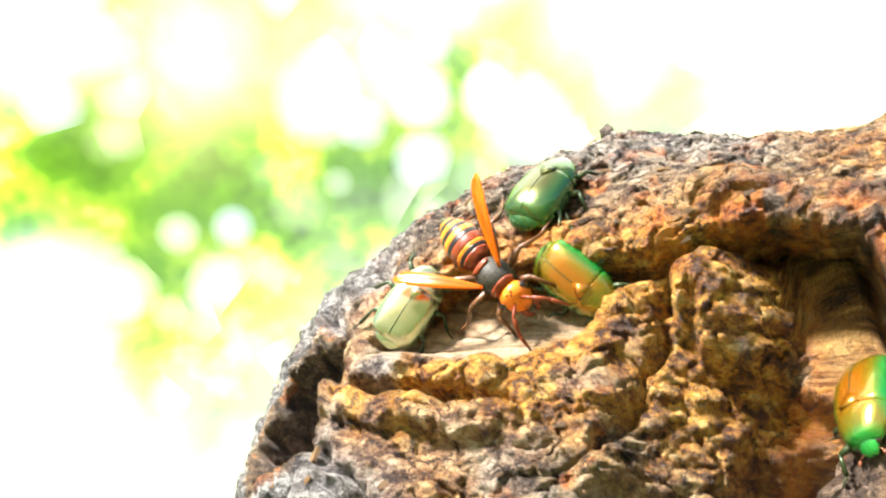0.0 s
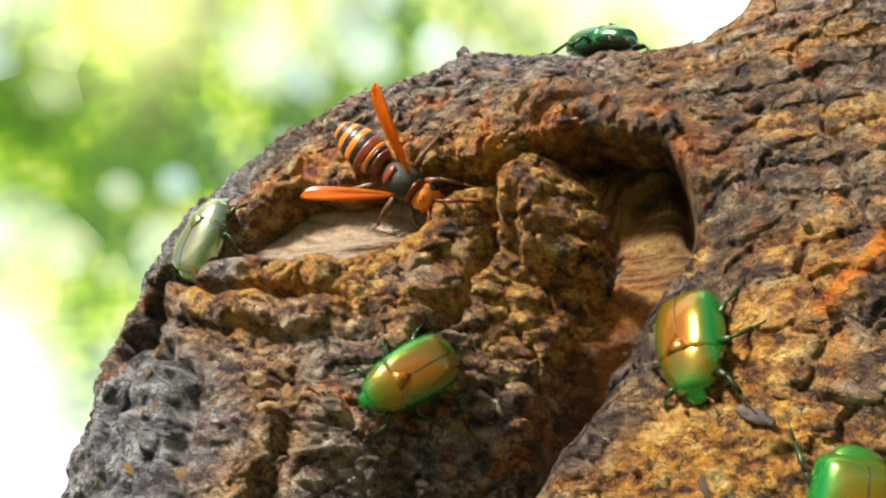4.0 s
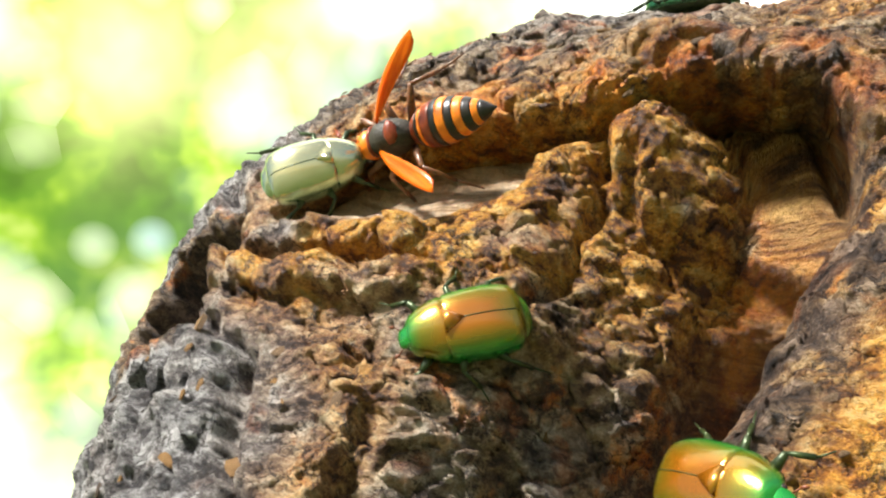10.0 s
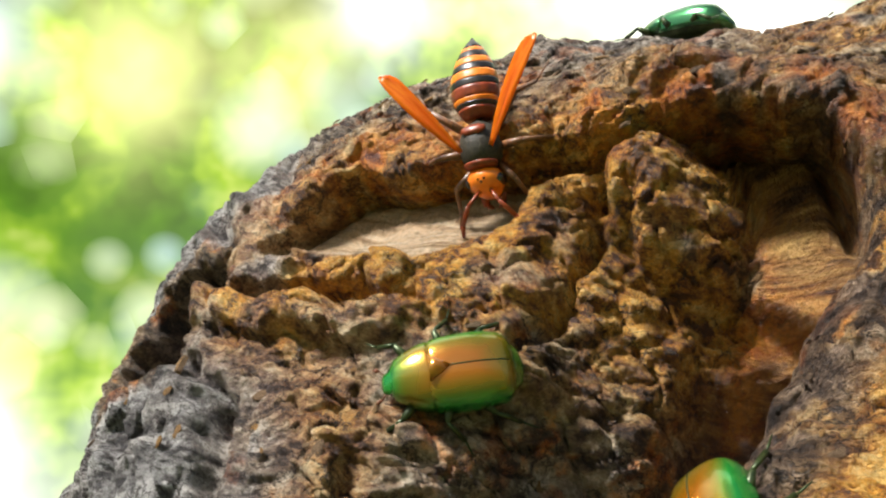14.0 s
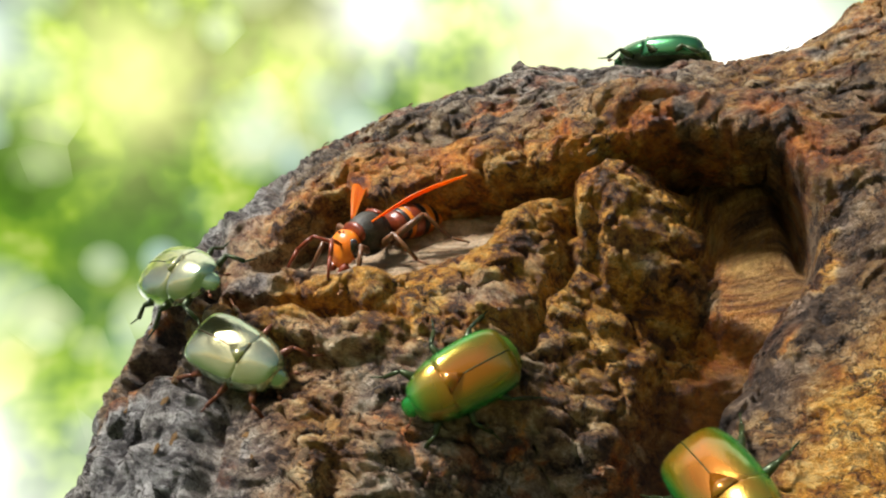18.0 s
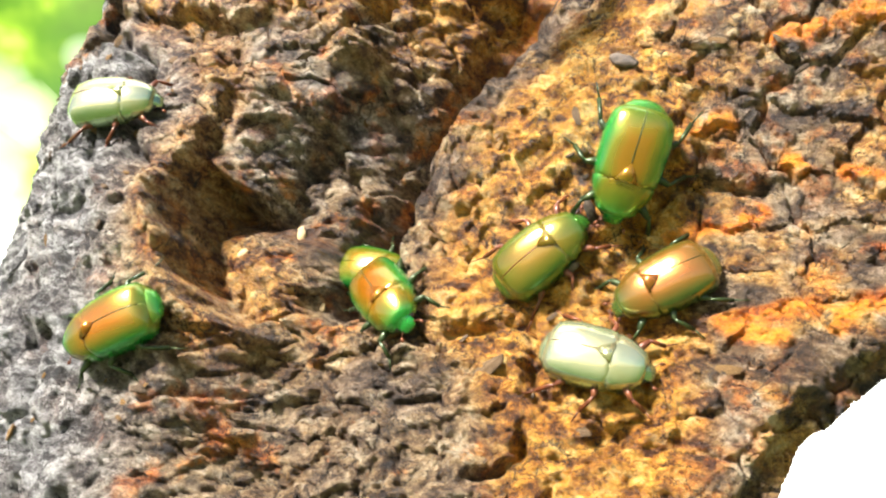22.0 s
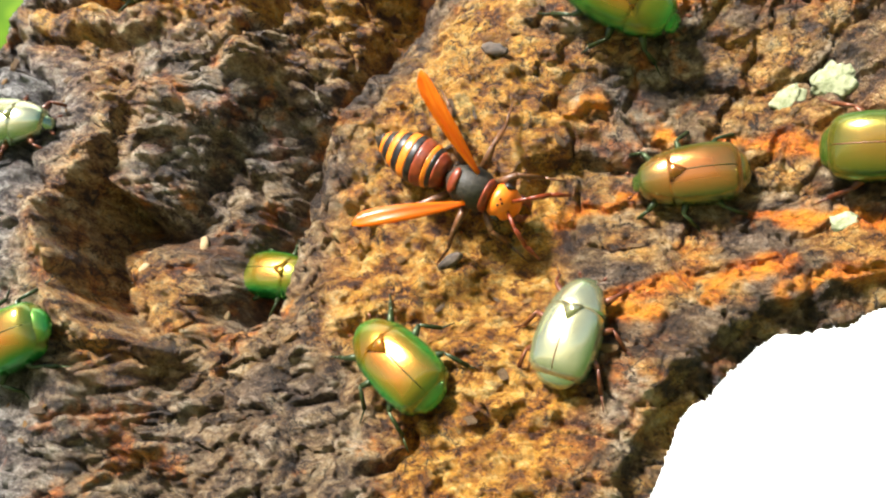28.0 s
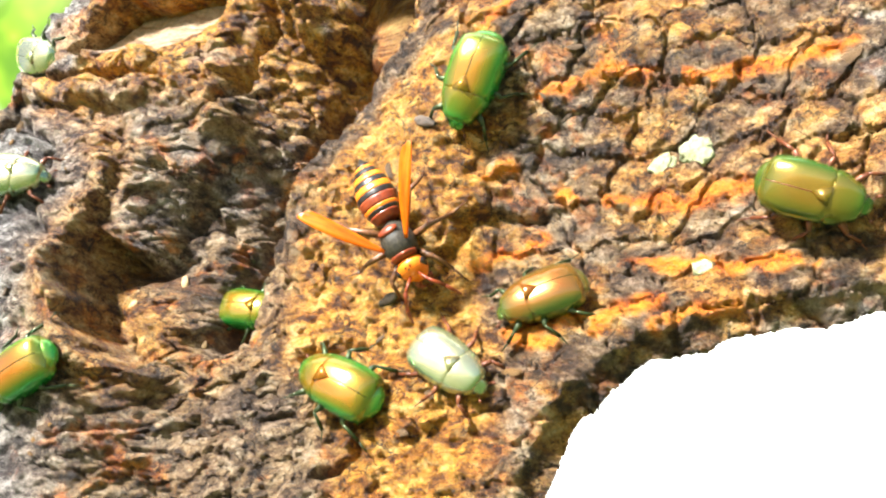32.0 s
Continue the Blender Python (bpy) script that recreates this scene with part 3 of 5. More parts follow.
    rusty = np.maximum(rusty, 0.45 * hump(u, v, 1.3, 3.6, 0.7, 0.5) + 0.55 * np.exp(-((tongue - 0.05) / 0.35) ** 2) * hump(u, v, 0.6, 3.4, 1.0, 1.8) * ease(0.3, 0.5, cloudy(u * 1.6, v * 1.6, 117, 3)) + 0.6 * np.exp(-((lip + 0.25) / 0.6) ** 2) * ease(4.6, 5.8, v) * ease(0.35, 0.55, cloudy(u * 1.3, v * 1.3, 113, 3)))
    grey = np.clip(left + 0.6 * ease(9, 14, u) + 0.55 * ease(8, 10, v) + 0.9 * hump(u, v, -6.8, 3.0, 2.6, 1.2) + 0.45 * ease(-0.2, 0.8, tongue) * ease(0.42, 0.6, cloudy(u * 0.8, v * 0.8, 111, 3)) * ease(0.5, -1.5, u) + 0.3 * (cloudy(u * 0.6, v * 0.6, 39, 2) - 0.4), 0, 1)
    # Dark bark along the rim of the hollow.
    dark_bark_shade = np.exp(-(along([(-0.1, -2.0), (0.5, -0.6), (1.4, 0.9), (2.1, 2.4), (2.9, 3.4), (3.2, 5), (2.4, 6.6), (0.6, 7.1)], wu, wv) / 0.8) ** 2) * ease(0.33, 0.47, cloudy(u * 1.4, v * 1.4, 103, 3))
    # The groove's shade put into the bark colour, and dark bark lower down.
    dark_bark_shade = np.maximum(dark_bark_shade, ease(-0.6, 0.3, groove) + hump(u, v, -0.6, -6.4, 1.6, 0.8) * ease(0.4, 0.5, cloudy(u * 1.2, v * 1.2, 105, 3)))
    dark_bark_shade = np.maximum(dark_bark_shade, 0.75 * right * ease(0.5, 0.66, cloudy(u * 0.8, v * 1.3, 107, 3)))
    # Shade of the tongue's lower flank, painted as dark patches.
    dark_bark_shade = np.maximum(dark_bark_shade, 0.5 * ease(-0.5, 0.2, tongue) * np.exp(-(flank / 1.1) ** 2) * ease(2.2, 0.4, v) * ease(0.4, 0.52, cloudy(u * 1.1, v * 1.1, 109, 3)))
    grey = np.where(dark_bark_shade > 0.05, grey * (1 - np.clip(dark_bark_shade, 0, 1)) - np.clip(dark_bark_shade, 0, 1), grey)
    gold = gold * (1 - 0.8 * np.clip(dark_bark_shade, 0, 1))
    return out, d, np.clip(gold, 0, 1), np.clip(timber, 0, 1), np.clip(rusty, 0, 1), grey, plate, under


US, VS = np.arange(U0, U1, STEP), np.arange(V0, V1, STEP)
GU, GV = np.meshgrid(US, VS)
HEIGHT, EDGE, GOLD, TIMBER, RUST, GREY, PLATE, UNDER = shape_bark(GU, GV)


def softened(a, reach):
    for axis in (0, 1):
        pad = [(0, 0), (0, 0)]
        pad[axis] = (reach + 1, reach)
        s = np.cumsum(np.pad(a, pad, "edge"), axis)
        n = a.shape[axis]
        hi = np.take(s, np.arange(2 * reach + 1, 2 * reach + 1 + n), axis)
        lo = np.take(s, np.arange(0, n), axis)
        a = (hi - lo) / (2 * reach + 1)
    return a


SMOOTH = softened(softened(np.maximum(HEIGHT, np.where(inside(LIP, GU, GV) > -0.3, -2.4, -9.0)), 12), 12)


def soft_height(u, v):
    x, y = (u - U0) / STEP, (v - V0) / STEP
    i, j = int(min(max(x, 0), len(US) - 2)), int(min(max(y, 0), len(VS) - 2))
    fx, fy = x - i, y - j
    a = SMOOTH
    return (a[j, i] * (1 - fx) + a[j, i + 1] * fx) * (1 - fy) + (a[j + 1, i] * (1 - fx) + a[j + 1, i + 1] * fx) * fy


def spot(u, v, h):
    return ORIGIN + (RIGHT * u + UP * v + OUT * h) / 100


def footing(u, v, heading, lift=0.0, nose=0.0, lean=0.0, reach=0.7):
    """Place and axes (forwards, left, up) of an insect that stands on the bark at u, v."""
    gu = (soft_height(u + reach, v) - soft_height(u - reach, v)) / (2 * reach)
    gv = (soft_height(u, v + reach) - soft_height(u, v - reach)) / (2 * reach)
    up = OUT - RIGHT * gu - UP * gv
    up /= np.linalg.norm(up)
    a = math.radians(heading)
    fwd = RIGHT * math.cos(a) + UP * math.sin(a)
    fwd = fwd - up * (fwd @ up)
    fwd /= np.linalg.norm(fwd)
    left = np.cross(up, fwd)
    at = spot(u, v, soft_height(u, v)) + up * lift / 100
    n, l = math.radians(nose), math.radians(lean)
    fwd, up = fwd * math.cos(n) + up * math.sin(n), up * math.cos(n) - fwd * math.sin(n)
    left, up = left * math.cos(l) + up * math.sin(l), up * math.cos(l) - left * math.sin(l)
    return at, fwd, left, up
# -- surface ends


def stand(u, v, heading, lift=0.0, nose=0.0, lean=0.0):
    at, f, l, w = footing(u, v, heading, lift, nose, lean)
    return Matrix(((f[0], l[0], w[0], at[0]), (f[1], l[1], w[1], at[1]), (f[2], l[2], w[2], at[2]), (0, 0, 0, 1)))


# ---- building ----
def part(name, bm, material, parent=None, label="", smooth=True):
    me = bpy.data.meshes.new(name)
    bmesh.ops.recalc_face_normals(bm, faces=bm.faces)
    bm.to_mesh(me)
    bm.free()
    if smooth:
        me.shade_smooth()
    me.materials.append(material)
    ob = new(name, me)
    ob.parent = parent
    if label:
        tagged(ob, label)
    return ob


def loft(rings, bm=None, cap=True):
    """A skin over rings of points, closed at its ends."""
    bm = bm or bmesh.new()
    made = [[bm.verts.new(p) for p in ring] for ring in rings]
    for a, b in zip(made, made[1:]):
        for i in range(len(a)):
            j = (i + 1) % len(a)
            bm.faces.new((a[i], a[j], b[j], b[i]))
    if cap:
        bm.faces.new(made[0][::-1])
        bm.faces.new(made[-1])
    return bm


def tube(points, radii, sides=8, bm=None):
    pts = [Vector(p) for p in points]
    rings = []
    for i, p in enumerate(pts):
        way = (pts[min(i + 1, len(pts) - 1)] - pts[max(i - 1, 0)]).normalized()
        a = way.orthogonal().normalized() if abs(way.z) > 0.95 else way.cross(Vector((0, 0, 1))).normalized()
        b = way.cross(a)
        rings.append([p + (a * math.cos(q) + b * math.sin(q)) * radii[i] for q in (math.tau * k / sides for k in range(sides))])
    return loft(rings, bm)


def egg(stations, sides=14, bm=None):
    """Rings across x: (x, half width, bottom z, top z)."""
    rings = []
    for x, w, z0, z1 in stations:
        c, r = (z0 + z1) / 2, (z1 - z0) / 2
        rings.append([(x, w * math.cos(q), c + r * math.sin(q)) for q in (math.tau * k / sides for k in range(sides))])
    return loft(rings, bm)


def sheet_mesh(name, keep, world_of, zones=None, sheet=None, faces=None):
    index = np.full(keep.shape, -1)
    index[keep] = np.arange(keep.sum())
    q = keep[:-1, :-1] & keep[1:, :-1] & keep[:-1, 1:] & keep[1:, 1:]
    if faces is not None:
        q &= faces
    jj, ii = np.nonzero(q)
    quads = np.stack([index[jj, ii], index[jj, ii + 1], index[jj + 1, ii + 1], index[jj + 1, ii]], 1)
    used = np.unique(quads)
    back = np.full(keep.sum(), -1)
    back[used] = np.arange(len(used))
    quads = back[quads]
    me = bpy.data.meshes.new(name)
    me.vertices.add(len(used))
    me.vertices.foreach_set("co", world_of[keep][used].astype(np.float32).ravel())
    me.loops.add(quads.size)
    me.loops.foreach_set("vertex_index", quads.astype(np.int32).ravel())
    me.polygons.add(len(quads))
    me.polygons.foreach_set("loop_start", np.arange(0, quads.size, 4, dtype=np.int32))
    me.update(calc_edges=True)
    me.validate()
    me.shade_smooth()
    if zones is not None:
        at = me.attributes.new("zone", "FLOAT_COLOR", "POINT")
        at.data.foreach_set("color", zones[keep][used].astype(np.float32).ravel())
        at = me.attributes.new("sheet", "FLOAT_VECTOR", "POINT")
        at.data.foreach_set("vector", sheet[keep][used].astype(np.float32).ravel())
    return me


def build_tree():
    tree = tagged(new("tree"), "old broad tree trunk with a gnarled hollow and rough flaking bark", "tree")
    places = ORIGIN + (GU[..., None] * RIGHT + (GV + UNDER)[..., None] * UP + HEIGHT[..., None] * OUT) / 100
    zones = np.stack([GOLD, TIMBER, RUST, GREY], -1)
    gv, gu = np.gradient(EDGE, STEP)
    push = np.clip(-0.4 - EDGE, 0, 0.1) / np.maximum(np.hypot(gu, gv), 0.3)
    places = places + ((push * gu)[..., None] * RIGHT + (push * gv)[..., None] * UP) / 100
    ok = EDGE > -0.4 - STEP * 0.8
    sheet = np.stack([GU, GV, HEIGHT], -1)
    same = (PLATE[:-1, :-1] >= 0) & (PLATE[:-1, :-1] == PLATE[1:, :-1]) & (PLATE[:-1, :-1] == PLATE[:-1, 1:]) & (PLATE[:-1, :-1] == PLATE[1:, 1:])
    tally = collections.Counter(PLATE[:-1, :-1][same].tolist())
    chosen = [k for k, c in tally.items() if c > 60]
    split = same & np.isin(PLATE[:-1, :-1], chosen)
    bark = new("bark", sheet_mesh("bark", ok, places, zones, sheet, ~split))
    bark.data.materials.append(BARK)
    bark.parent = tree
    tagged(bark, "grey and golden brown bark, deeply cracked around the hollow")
    # cracked plates of bark, each a piece of its own with a side that runs down into the crack
    for number in chosen:
        jj, ii = np.nonzero(split & (PLATE[:-1, :-1] == number))
        a, b, c, d = jj.min(), jj.max() + 2, ii.min(), ii.max() + 2
        me = sheet_mesh("bark_plate", ok[a:b, c:d], places[a:b, c:d], zones[a:b, c:d], sheet[a:b, c:d], (split & (PLATE[:-1, :-1] == number))[a:b - 1, c:d - 1])
        bm = bmesh.new()
        bm.from_mesh(me)
        rim = bmesh.ops.extrude_edge_only(bm, edges=[e for e in bm.edges if e.is_boundary])
        for g in rim["geom"]:
            if isinstance(g, bmesh.types.BMVert):
                g.co -= Vector(OUT) * 0.002
        bm.to_mesh(me)
        bm.free()
        me.shade_smooth()
        me.materials.append(BARK)
        new("bark_plate", me).parent = tree
    # the far side of the stem, rounded away from view
    u, v = np.meshgrid(np.arange(U0, U1, 0.12), np.arange(V0, V1, 0.12))
    d = inside(OUTLINE, u, v)
    deep = -4.2 - 9 * np.sqrt(np.clip(1 - (1 - np.clip(d / 8.0, 0, 1)) ** 2, 0, 1)) + 0.6 * (cloudy(u, v, 5, 3) - 0.5)
    deep = np.maximum(deep, -1.6 - 1.7 * along(OUTLINE[20:], u, v))
    gv, gu = np.gradient(d, 0.12)
    push = np.clip(0.6 - d, 0, 0.2) / np.maximum(np.hypot(gu, gv), 0.3)
    places = ORIGIN + ((u + push * gu)[..., None] * RIGHT + (v + push * gv)[..., None] * UP + deep[..., None] * OUT) / 100
    rear = new("rear_bark", sheet_mesh("rear_bark", (d > 0.5) & (along(OUTLINE[20:], u, v) > 1.4), places))
    rear.data.materials.append(LIMB_BARK)
    rear.parent = tree
    # the stem below, the limbs beyond
    def limb(name, stations, label):
        pts = [spot(*s[:3]) if len(s) == 4 else s[:3] for s in stations]
        ob = part(name, tube(pts, [s[-1] for s in stations], 20), LIMB_BARK, tree, label)
        return ob
    limb("lower_stem", [(-3.6, -9.5, -8.0, 0.05), (-3.6, -11.6, -8.0, 0.085), (-4, -25, -8, 0.1), (-5, -60, -9, 0.12), (-6, -120, -10, 0.14), (-6, -158, -10, 0.21)], "thick grey-brown stem down to the ground")
    limb("upper_limb", [(15, 5, -7, 0.05), (18.4, 5.5, -7.5, 0.093), (30, 8, -8, 0.09), (55, 22, -12, 0.08), (80, 50, -25, 0.055)], "bark-covered limb reaching away")
    return tree


TREE = build_tree()


def build_flakes():
    """Loose chips of bark that lift off the trunk."""
    rng = random.Random(7)
    shapes = []
    for k in range(7):
        bm = bmesh.new()
        n = rng.randint(6, 8)
        angles = [math.tau * i / n + rng.uniform(-0.3, 0.3) for i in range(n)]
        rim = [(math.cos(a) * rng.uniform(0.7, 1.2), math.sin(a) * rng.uniform(0.35, 0.62)) for a in angles]
        top = [bm.verts.new((x, y, rng.uniform(-0.06, 0.1))) for x, y in rim]
        low = [bm.verts.new((x * 0.92, y * 0.92, -0.32)) for x, y in rim]
        mid = bm.verts.new((rng.uniform(-0.2, 0.2), 0, 0.16))
        for i in range(n):
            j = (i + 1) % n
            bm.faces.new((top[i], top[j], mid))
            bm.faces.new((top[j], top[i], low[i], low[j]))
        bm.faces.new(low[::-1])
        me = bpy.data.meshes.new("bark_flake")
        bmesh.ops.recalc_face_normals(bm, faces=bm.faces)
        bm.to_mesh(me)
        bm.free()
        me.materials.append(FLAKE)
        shapes.append(me)
    count = 0
    while count < 280:
        u, v = rng.uniform(-12, 13), rng.uniform(-8.5, 11)
        i, j = int((u - U0) / STEP), int((v - V0) / STEP)
        if EDGE[j, i] < 1.0 or TIMBER[max(j - 14, 0):j + 15, max(i - 14, 0):i + 15].max() > 0.2 or abs(HEIGHT[j, i] - soft_height(u, v)) > 0.22:
            continue
        count += 1
        size = 0.0008 * math.exp(rng.gauss(0.2, 0.42))
        lift = float(HEIGHT[j, i] - soft_height(u, v))
        ob = new("bark_flake", rng.choice(shapes))
        ob.parent = TREE
        grain = -12 if u > 3 else (75 if u < -7 else 20)
        ob.matrix_local = stand(u, v, grain + rng.gauss(0, 35), lift + 0.02, rng.gauss(0, 14), rng.gauss(0, 14)) @ Matrix.Diagonal((size * 1.3, size, size * 1.1, 1))


build_flakes()


def build_bits():
    """A few pieces that stand out: a dark chip, pale chips, lichen, a knot on the skyline."""
    def blob(name, u, v, heading, sizes, material, label, lift=0.0, nose=0.0, seed=1, knobbly=0.25):
        bm = bmesh.new()
        bmesh.ops.create_icosphere(bm, subdivisions=3, radius=1.0)
        for vert in bm.verts:
            k = 1 + knobbly * noise.noise(vert.co * 2.2 + Vector((seed * 7.1, 0, 0)))
            vert.co = Vector((vert.co.x * sizes[0], vert.co.y * sizes[1], vert.co.z * sizes[2])) * (k / 100)
        i, j = int((u - U0) / STEP), int((v - V0) / STEP)
        ob = part(name, bm, material, TREE, label)
        ob.matrix_local = stand(u, v, heading, float(HEIGHT[j, i] - soft_height(u, v)) + lift, nose)
    dark = plain_material("charred_chip", (0.02, 0.014, 0.01), (0.12, 0.085, 0.06), 600, 0.8, relief=0.0006)
    pale = plain_material("pale_chip", (0.32, 0.2, 0.09), (0.68, 0.5, 0.28), 500, 0.8, relief=0.0005)
    moss = plain_material("grey_green_lichen", (0.16, 0.18, 0.08), (0.42, 0.43, 0.26), 900, 0.9, relief=0.0004)
    blob("bark_chip", 3.85, 0.1, 150, (0.34, 0.13, 0.1), dark, "dark upturned chip of bark", 0.1, -15, 1)
    blob("bark_chip", -3.4, -3.0, 100, (0.2, 0.1, 0.08), pale, "small pale chip of bark", 0.05, 20, 2)
    blob("bark_chip", -2.5, -4.6, 80, (0.17, 0.09, 0.07), pale, "small pale chip of bark", 0.05, 10, 3)
    blob("bark_chip", -4.3, -3.9, 60, (0.14, 0.08, 0.06), pale, "small pale chip of bark", 0.05, 10, 4)
    blob("bark_chip", 2.9, -3.9, 20, (0.3, 0.12, 0.1), dark, "dark upturned chip of bark", 0.1, 20, 5)
    blob("bark_chip", 3.3, -2.7, 110, (0.28, 0.1, 0.09), dark, "dark upturned chip of bark", 0.1, 20, 6)
    blob("lichen_patch", 9.9, -0.9, 0, (0.36, 0.3, 0.05), moss, "pale grey-green lichen patch", 0.02, 0, 7, 0.6)
    blob("lichen_patch", 9.15, -1.05, 40, (0.3, 0.24, 0.05), moss, "pale grey-green lichen patch", 0.02, 0, 8, 0.6)
    blob("lichen_patch", 9.9, -3.4, 10, (0.22, 0.17, 0.05), moss, "pale grey-green lichen patch", 0.02, 0, 9, 0.6)
    blob("bark_knot", -3.6, 11.2, 0, (0.2, 0.2, 0.24), dark, "small dark knot on the trunk's edge", 0.1, 0, 10)


build_bits()


def build_setting():
    # ground
    n = Nodes("leaf_litter")
    f = n.noise(n.coords(), 30, 6, 0.65)
    n.bump(f, 0.02, 0.8)
    n.set(Base_Color=n.ramp(f, (0.3, (0.03, 0.05, 0.012)), (0.55, (0.09, 0.12, 0.03)), (0.75, (0.2, 0.15, 0.08))), Roughness=0.9)
    bm = bmesh.new()
    bmesh.ops.create_grid(bm, x_segments=40, y_segments=40, size=60)
    for vert in bm.verts:
        vert.co.z = 0.05 * noise.noise(vert.co * 0.3)
    g = part("ground", bm, n.mat)
    tagged(g, "green and brown forest floor under the tree", "ground", kind="structure")
    # foliage and sky far behind
    bm = bmesh.new()
    cols, rows, r = 48, 30, 14.0
    grid = [[bm.verts.new((r * math.sin(a) * math.cos(e), r * math.cos(a) * math.cos(e), r * math.sin(e)))
             for a in (radians(-54 + 108 * i / cols) for i in range(cols + 1))] for e in (radians(-50 + 122 * j / rows) for j in range(rows + 1))]
    for j in range(rows):
        for i in range(cols):
            bm.faces.new((grid[j][i], grid[j][i + 1], grid[j + 1][i + 1], grid[j + 1][i]))
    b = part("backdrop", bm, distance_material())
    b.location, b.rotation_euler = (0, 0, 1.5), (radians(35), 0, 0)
    tagged(b, "glowing green foliage and white sky far out of focus", "backdrop", kind="structure")


build_setting()

# ---- insects ----
LEG_DARK = plain_material("dark_green_leg", (0.01, 0.02, 0.008), (0.05, 0.07, 0.02), rough=0.35, metal=0.4)
LEG_RED = plain_material("red_brown_leg", (0.06, 0.015, 0.008), (0.2, 0.06, 0.02), rough=0.35, metal=0.2)
EYE_BLACK = plain_material("black_eye", (0.01, 0.006, 0.004), (0.03, 0.015, 0.01), rough=0.15, coat=0.5)
SHELLS = {
    "gold": shell_material("gold_green_shell", (0.42, 0.14, 0.006), (0.2, 0.18, 0.01), (0.02, 0.32, 0.045)),
    "lime": shell_material("lime_green_shell", (0.34, 0.16, 0.008), (0.14, 0.21, 0.012), (0.02, 0.34, 0.05)),
    "olive": shell_material("olive_yellow_shell", (0.24, 0.14, 0.012), (0.16, 0.16, 0.014), (0.05, 0.17, 0.02)),
    "rosy": shell_material("rosy_bronze_shell", (0.34, 0.11, 0.014), (0.22, 0.12, 0.018), (0.1, 0.16, 0.03)),
    # Pale green whose lightness also holds the white sky's reflection on the left beetles.
    "pale": shell_material("pale_green_sheen_shell", (0.5, 0.47, 0.24), (0.52, 0.53, 0.32), (0.3, 0.42, 0.22), 0.17, 0.8),
    "dark": shell_material("dark_green_shell", (0.1, 0.1, 0.02), (0.06, 0.14, 0.03), (0.02, 0.14, 0.04)),
}


def shell_half(side):
    """One wing case, from its shoulder to its blunt end."""
    rings = []
    for s in np.linspace(0, 1, 15):
        x = 0.0042 - 0.0152 * s
        w = 0.0067 * (1 - 0.10 * (1 - s) ** 3) * (1 - max(0, s - 0.45) ** 2 * 0.75) * (max(1e-3, 1 - max(0, (s - 0.86) / 0.145) ** 2) ** 0.5)
        w *= 1 - 0.1 * max(0, 0.08 - s) / 0.08
        top = 0.0058 * (1 - 0.5 * max(0, s - 0.45) ** 2 * 2.2) * (1 - 0.12 * (1 - s) ** 4) * (max(1e-3, 1 - max(0, (s - 0.84) / 0.17) ** 2) ** 0.5)
        ring = []
        for q in [0.0, 0.012, 0.035, *np.linspace(radians(9), radians(104), 10)]:
            y = 0.00001 + w * math.sin(q) ** 0.82
            z = 0.0030 + top * (max(0, math.cos(q)) ** 0.62 if q < radians(90) else 0) - (0.0009 * math.sin(q - radians(90)) / 0.24 if q > radians(90) else 0)
            ring.append((x, side * y, z))
        ring.append((x, side * 0.00001, 0.0022))
        rings.append(ring)
    return loft(rings)


def neck_shield():
    rings = []
    for s in np.linspace(0, 1, 9):
        x = 0.0038 + 0.0066 * s
        w = 0.0061 * (1 - 0.48 * s ** 1.5) * (1 - 0.5 * max(0, s - 0.9) / 0.1 * 0.5)
        top = 0.0052 * (1 - 0.42 * s ** 1.7)
        ring = [(x - 0.0004 * (1 - s) * math.cos(q) ** 2, w * math.sin(q), 0.0031 + top * max(0, math.cos(q)) ** 0.75) for q in np.linspace(-radians(92), radians(92), 15)]
        ring.append((x, 0, 0.0023))
        rings.append(ring)
    return loft(rings)


def insect_leg(points, radii, sides=7):
    bm = bmesh.new()
    for a, b, (ra, rm, rb) in zip(points, points[1:], radii):
        a, b = Vector(a), Vector(b)
        tube([a, a.lerp(b, 0.4), b], [ra, rm, rb], sides, bm)
    return bm


BUG_LEGS = [  # hip, knee, ankle, toe
    [(0.0065, 0.0035, 0.0025), (0.0092, 0.0066, 0.0036), (0.0118, 0.0074, 0.0010), (0.0140, 0.0088, 0.0004)],
    [(0.0010, 0.0045, 0.0025), (0.0020, 0.0082, 0.0038), (-0.0006, 0.0108, 0.0010), (-0.0016, 0.0134, 0.0003)],
    [(-0.0035, 0.0045, 0.0025), (-0.0062, 0.0076, 0.0036), (-0.0104, 0.0090, 0.0010), (-0.0134, 0.0104, 0.0003)],
]


